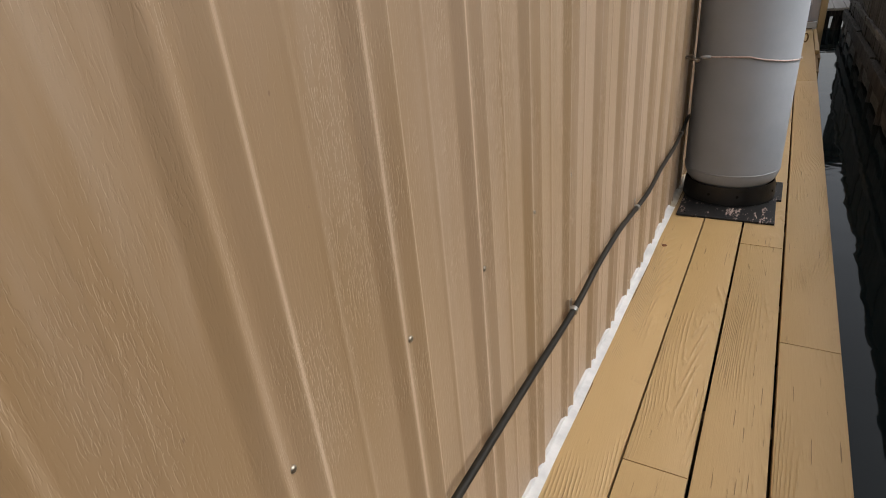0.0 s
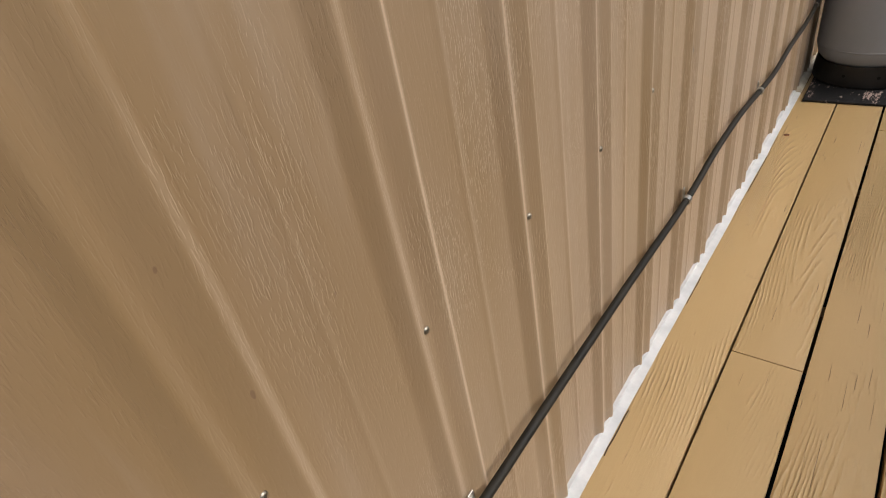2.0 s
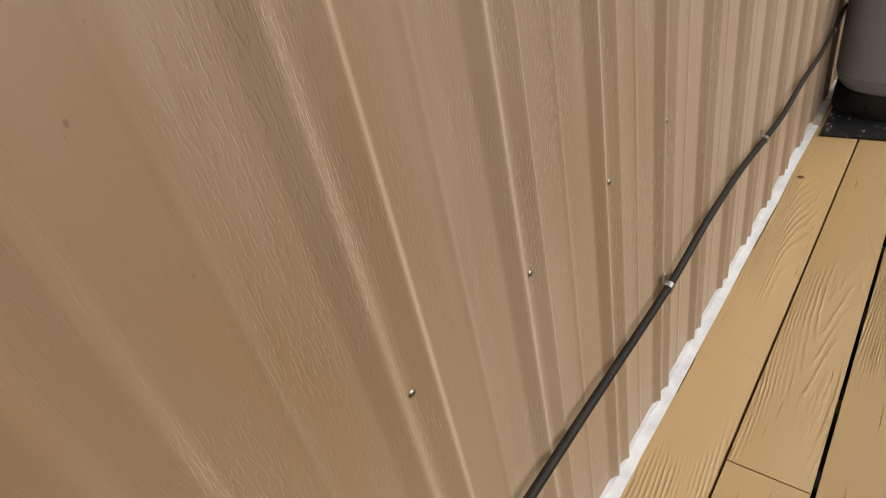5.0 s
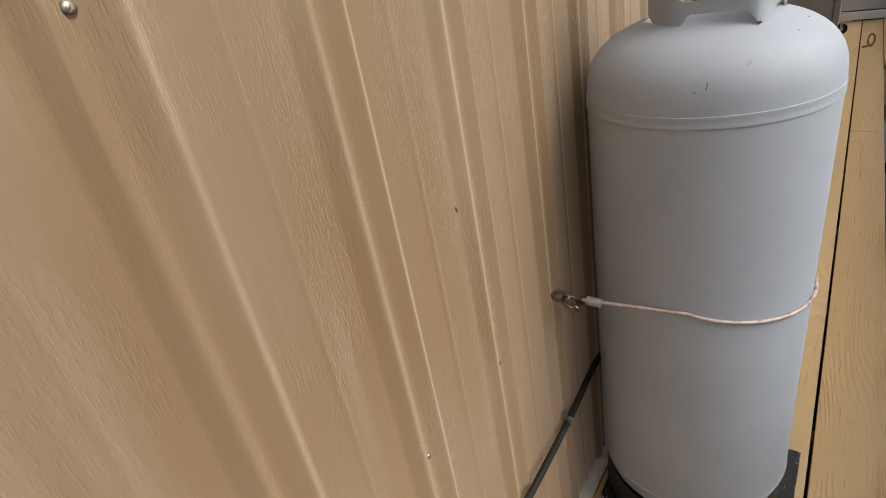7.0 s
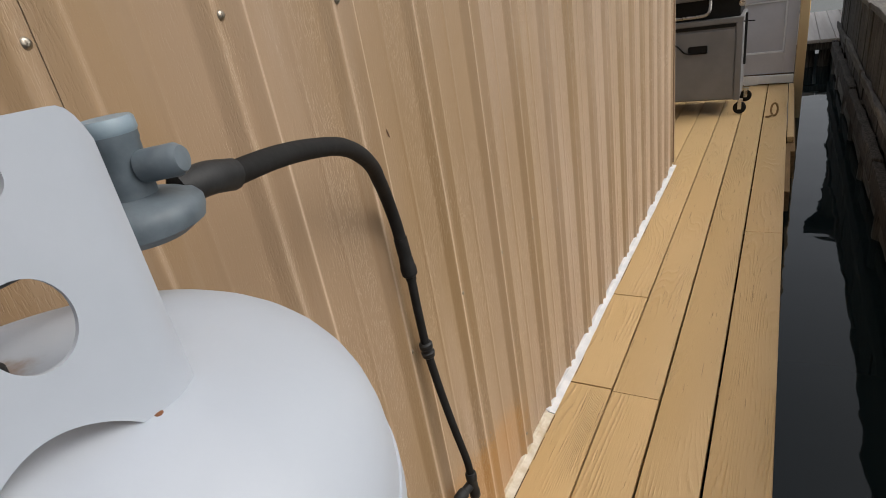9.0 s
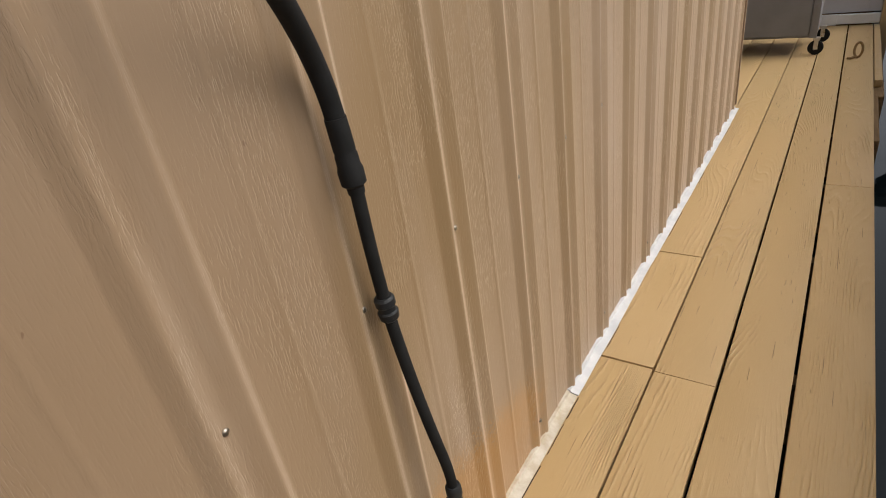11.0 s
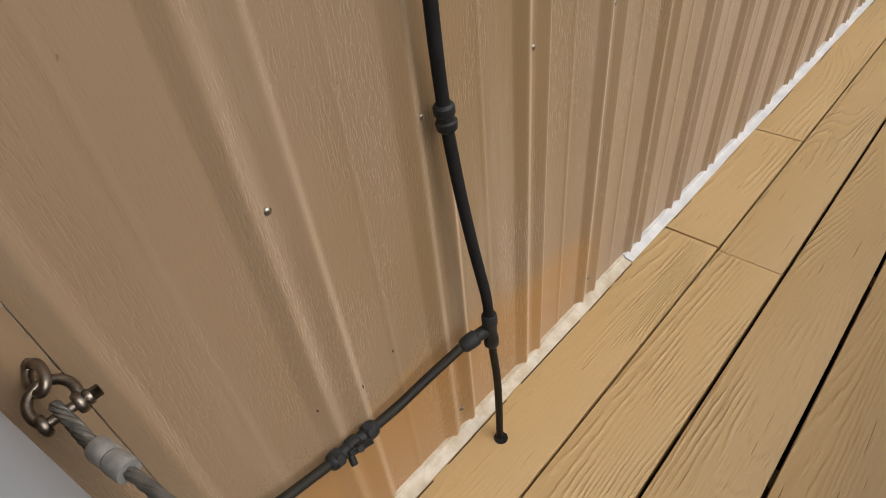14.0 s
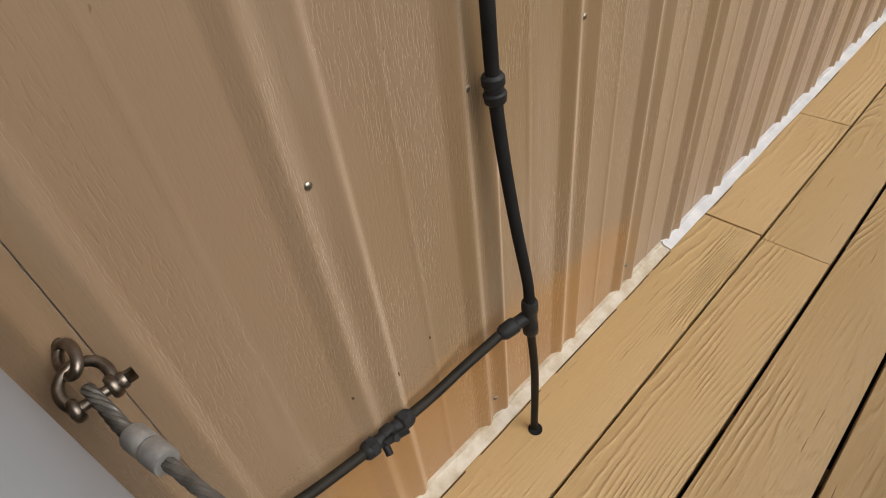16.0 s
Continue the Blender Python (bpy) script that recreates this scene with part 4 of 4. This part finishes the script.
# ---- end wall with its door ----
EY = 5.80
end_wall = tagged(part("wall_end", block(-3.0, EY + 0.05, -0.12, 0.60, EY + 0.17, WALL_TOP), SIDING), "tan siding wall behind the grey door", "wall", kind="structure")
door = holder("door_1", "closed pale grey panelled door at the deck's end", "door", kind="structure")
bm = bmesh.new()
DX0, DX1 = -0.24, 0.640
for x0, x1, z0, z1 in ((DX0, DX0 + 0.12, 0.09, 2.08), (DX1 - 0.085, DX1, 0.09, 2.08), (DX0 + 0.12, DX1 - 0.085, 0.09, 0.265), (DX0 + 0.12, DX1 - 0.085, 0.690, 0.82), (DX0 + 0.12, DX1 - 0.085, 1.95, 2.08)):
    box(bm, x0, EY + 0.004, z0, x1, EY + 0.045, z1, bevel=0.002)
part("leaf", bm, DOORPAINT, door)
for z0, z1 in ((0.265, 0.690), (0.82, 1.95)):
    part("panel", block(DX0 + 0.12, EY + 0.018, z0, DX1 - 0.085, EY + 0.040, z1), DOORPAINT, door)
    bm = bmesh.new()
    for a in ((DX0 + 0.12, z0, DX1 - 0.085, z0 + 0.014), (DX0 + 0.12, z1 - 0.014, DX1 - 0.085, z1), (DX0 + 0.12, z0, DX0 + 0.134, z1), (DX1 - 0.099, z0, DX1 - 0.085, z1)):
        box(bm, a[0], EY + 0.007, a[1], a[2], EY + 0.019, a[3], bevel=0.003)
    part("moulding", bm, PVC, door)
sill = part("door_sweep", block(DX0, EY - 0.024, 0.008, DX1 + 0.002, EY + 0.003, 0.082, bevel=0.010, seg=3), PVC, door, "white vinyl strip along the door foot")
part("strip_joint", block(0.262, EY - 0.030, 0.004, 0.372, EY - 0.020, 0.086, bevel=0.004, seg=2), PVC, sill)
tagged(part("corner_trim", block(0.645, EY - 0.030, -0.32, 0.715, EY + 0.17, WALL_TOP, bevel=0.004), TANTRIM), "tan painted corner board reaching below the deck", "trim", kind="structure")

# rope loop on the deck
loop = [(0.523 + 0.021 * math.cos(a), 4.70 + 0.014 * math.sin(a), 0.049 + 0.041 * math.sin(a)) for a in (2 * math.pi * k / 24 - 2.0 for k in range(25))]
tagged(part("mooring_ring", tube(bmesh.new(), [(0.470, 4.66, 0.007), (0.490, 4.665, 0.006)] + loop, 0.0072, 10), BROWNBEAM, None, smooth=True), "brown rope-like mooring ring standing on the deck", "mooring ring")

# ---- far dock ----
dock = holder("far_dock", "bleached grey wooden dock across the water", "dock")
for i in range(16):
    x = 0.60 + i * 0.152
    part("board", block(x, 7.95, -0.02, x + 0.145, 10.6, 0.018, bevel=0.004), DOCKWOOD, dock)
part("front_beam", block(0.60, 7.97, -0.10, 3.0, 8.05, -0.022), DARKWOOD, dock)
for x, lean in ((0.80, 0.0), (0.98, 0.10), (1.9, 0)):
    part("post", tube(bmesh.new(), [(x, 8.10, -0.03), (x - lean, 8.1, -1.6)], 0.07, 10), DARKWOOD, dock)

# ---- neighbouring timber bulkhead ----
bulk = holder("timber_bulkhead", "dark weathered timber bulkhead standing in the water", "bulkhead")
rnd = random.Random(8)
BX, y = 1.075, -3.2
while y < 7.98:
    w = rnd.uniform(0.13, 0.17)
    part("plank", block(BX + rnd.uniform(0, 0.012), y, rnd.uniform(-0.05, 0.0), BX + 0.05, y + w - 0.006, 0.60 + rnd.uniform(-0.015, 0.015), bevel=0.004), DARKWOOD, bulk)
    y += w
for name, x0, x1, z0, z1, wood in (("cap_rail", BX - 0.012, BX + 0.20, 0.612, 0.658, GREYWOOD), ("wale", BX - 0.060, BX - 0.004, -0.13, 0.0, DARKWOOD), ("lower_wale", BX - 0.035, BX + 0.008, -0.27, -0.16, GREYWOOD), ("rub_strip", BX - 0.030, BX - 0.003, 0.14, 0.20, GREYWOOD)):
    y = -3.2
    while y < 7.9:
        n = min(rnd.uniform(1.1, 2.0), 8.0 - y)
        bm = block(x0, -n / 2 + 0.006, z0, x1, n / 2 - 0.006, z1, bevel=0.008, seg=2)
        bmesh.ops.subdivide_edges(bm, edges=[e for e in bm.edges if abs(e.verts[0].co.y - e.verts[1].co.y) > 0.5], cuts=14)
        for v in bm.verts:
            v.co += 0.010 * noise.noise_vector((v.co.x * 30, (v.co.y + y) * 5, v.co.z * 30))
        part(name, bm, wood, bulk, at=pose(rnd.uniform(-0.006, 0.006), y + n / 2, rnd.uniform(-0.012, 0.004), rnd.uniform(-0.5, 0.5)))
        y += n
part("back_sheet", block(BX + 0.06, -3.2, -1.6, BX + 0.12, 8.0, 0.58), DARKWOOD, bulk)
y = -2.6
while y < 8:
    part("post", tube(bmesh.new(), [(BX + 0.01, y, -0.02), (BX - 0.02, y + rnd.uniform(-0.15, 0.15), -1.6)], 0.065, 10), DARKWOOD, bulk)
    y += rnd.uniform(0.7, 1.0)

# ---- neighbouring boathouse ----
house = holder("boathouse", "dark timber boathouse standing behind the bulkhead", "building", pose(1.085, 7.70, 0, 0, 0, -14))
x = 0.0
rnd = random.Random(21)
while x < 3.4:
    w = rnd.uniform(0.16, 0.20)
    part("plank", block(x, rnd.uniform(0, 0.01), -0.6, x + w - 0.006, 0.06, 1.5), DARKWOOD, house)
    x += w
part("side_wall", block(0.0, 0.065, -0.6, 0.05, 5.0, 1.5), DARKWOOD, house)
# unseen roof, made up to go with the dark reflection on the water
part("unseen_roof", block(-0.13, -0.18, 1.5, 4.0, 5.2, 1.66, bevel=0.03), ROOFING, house)
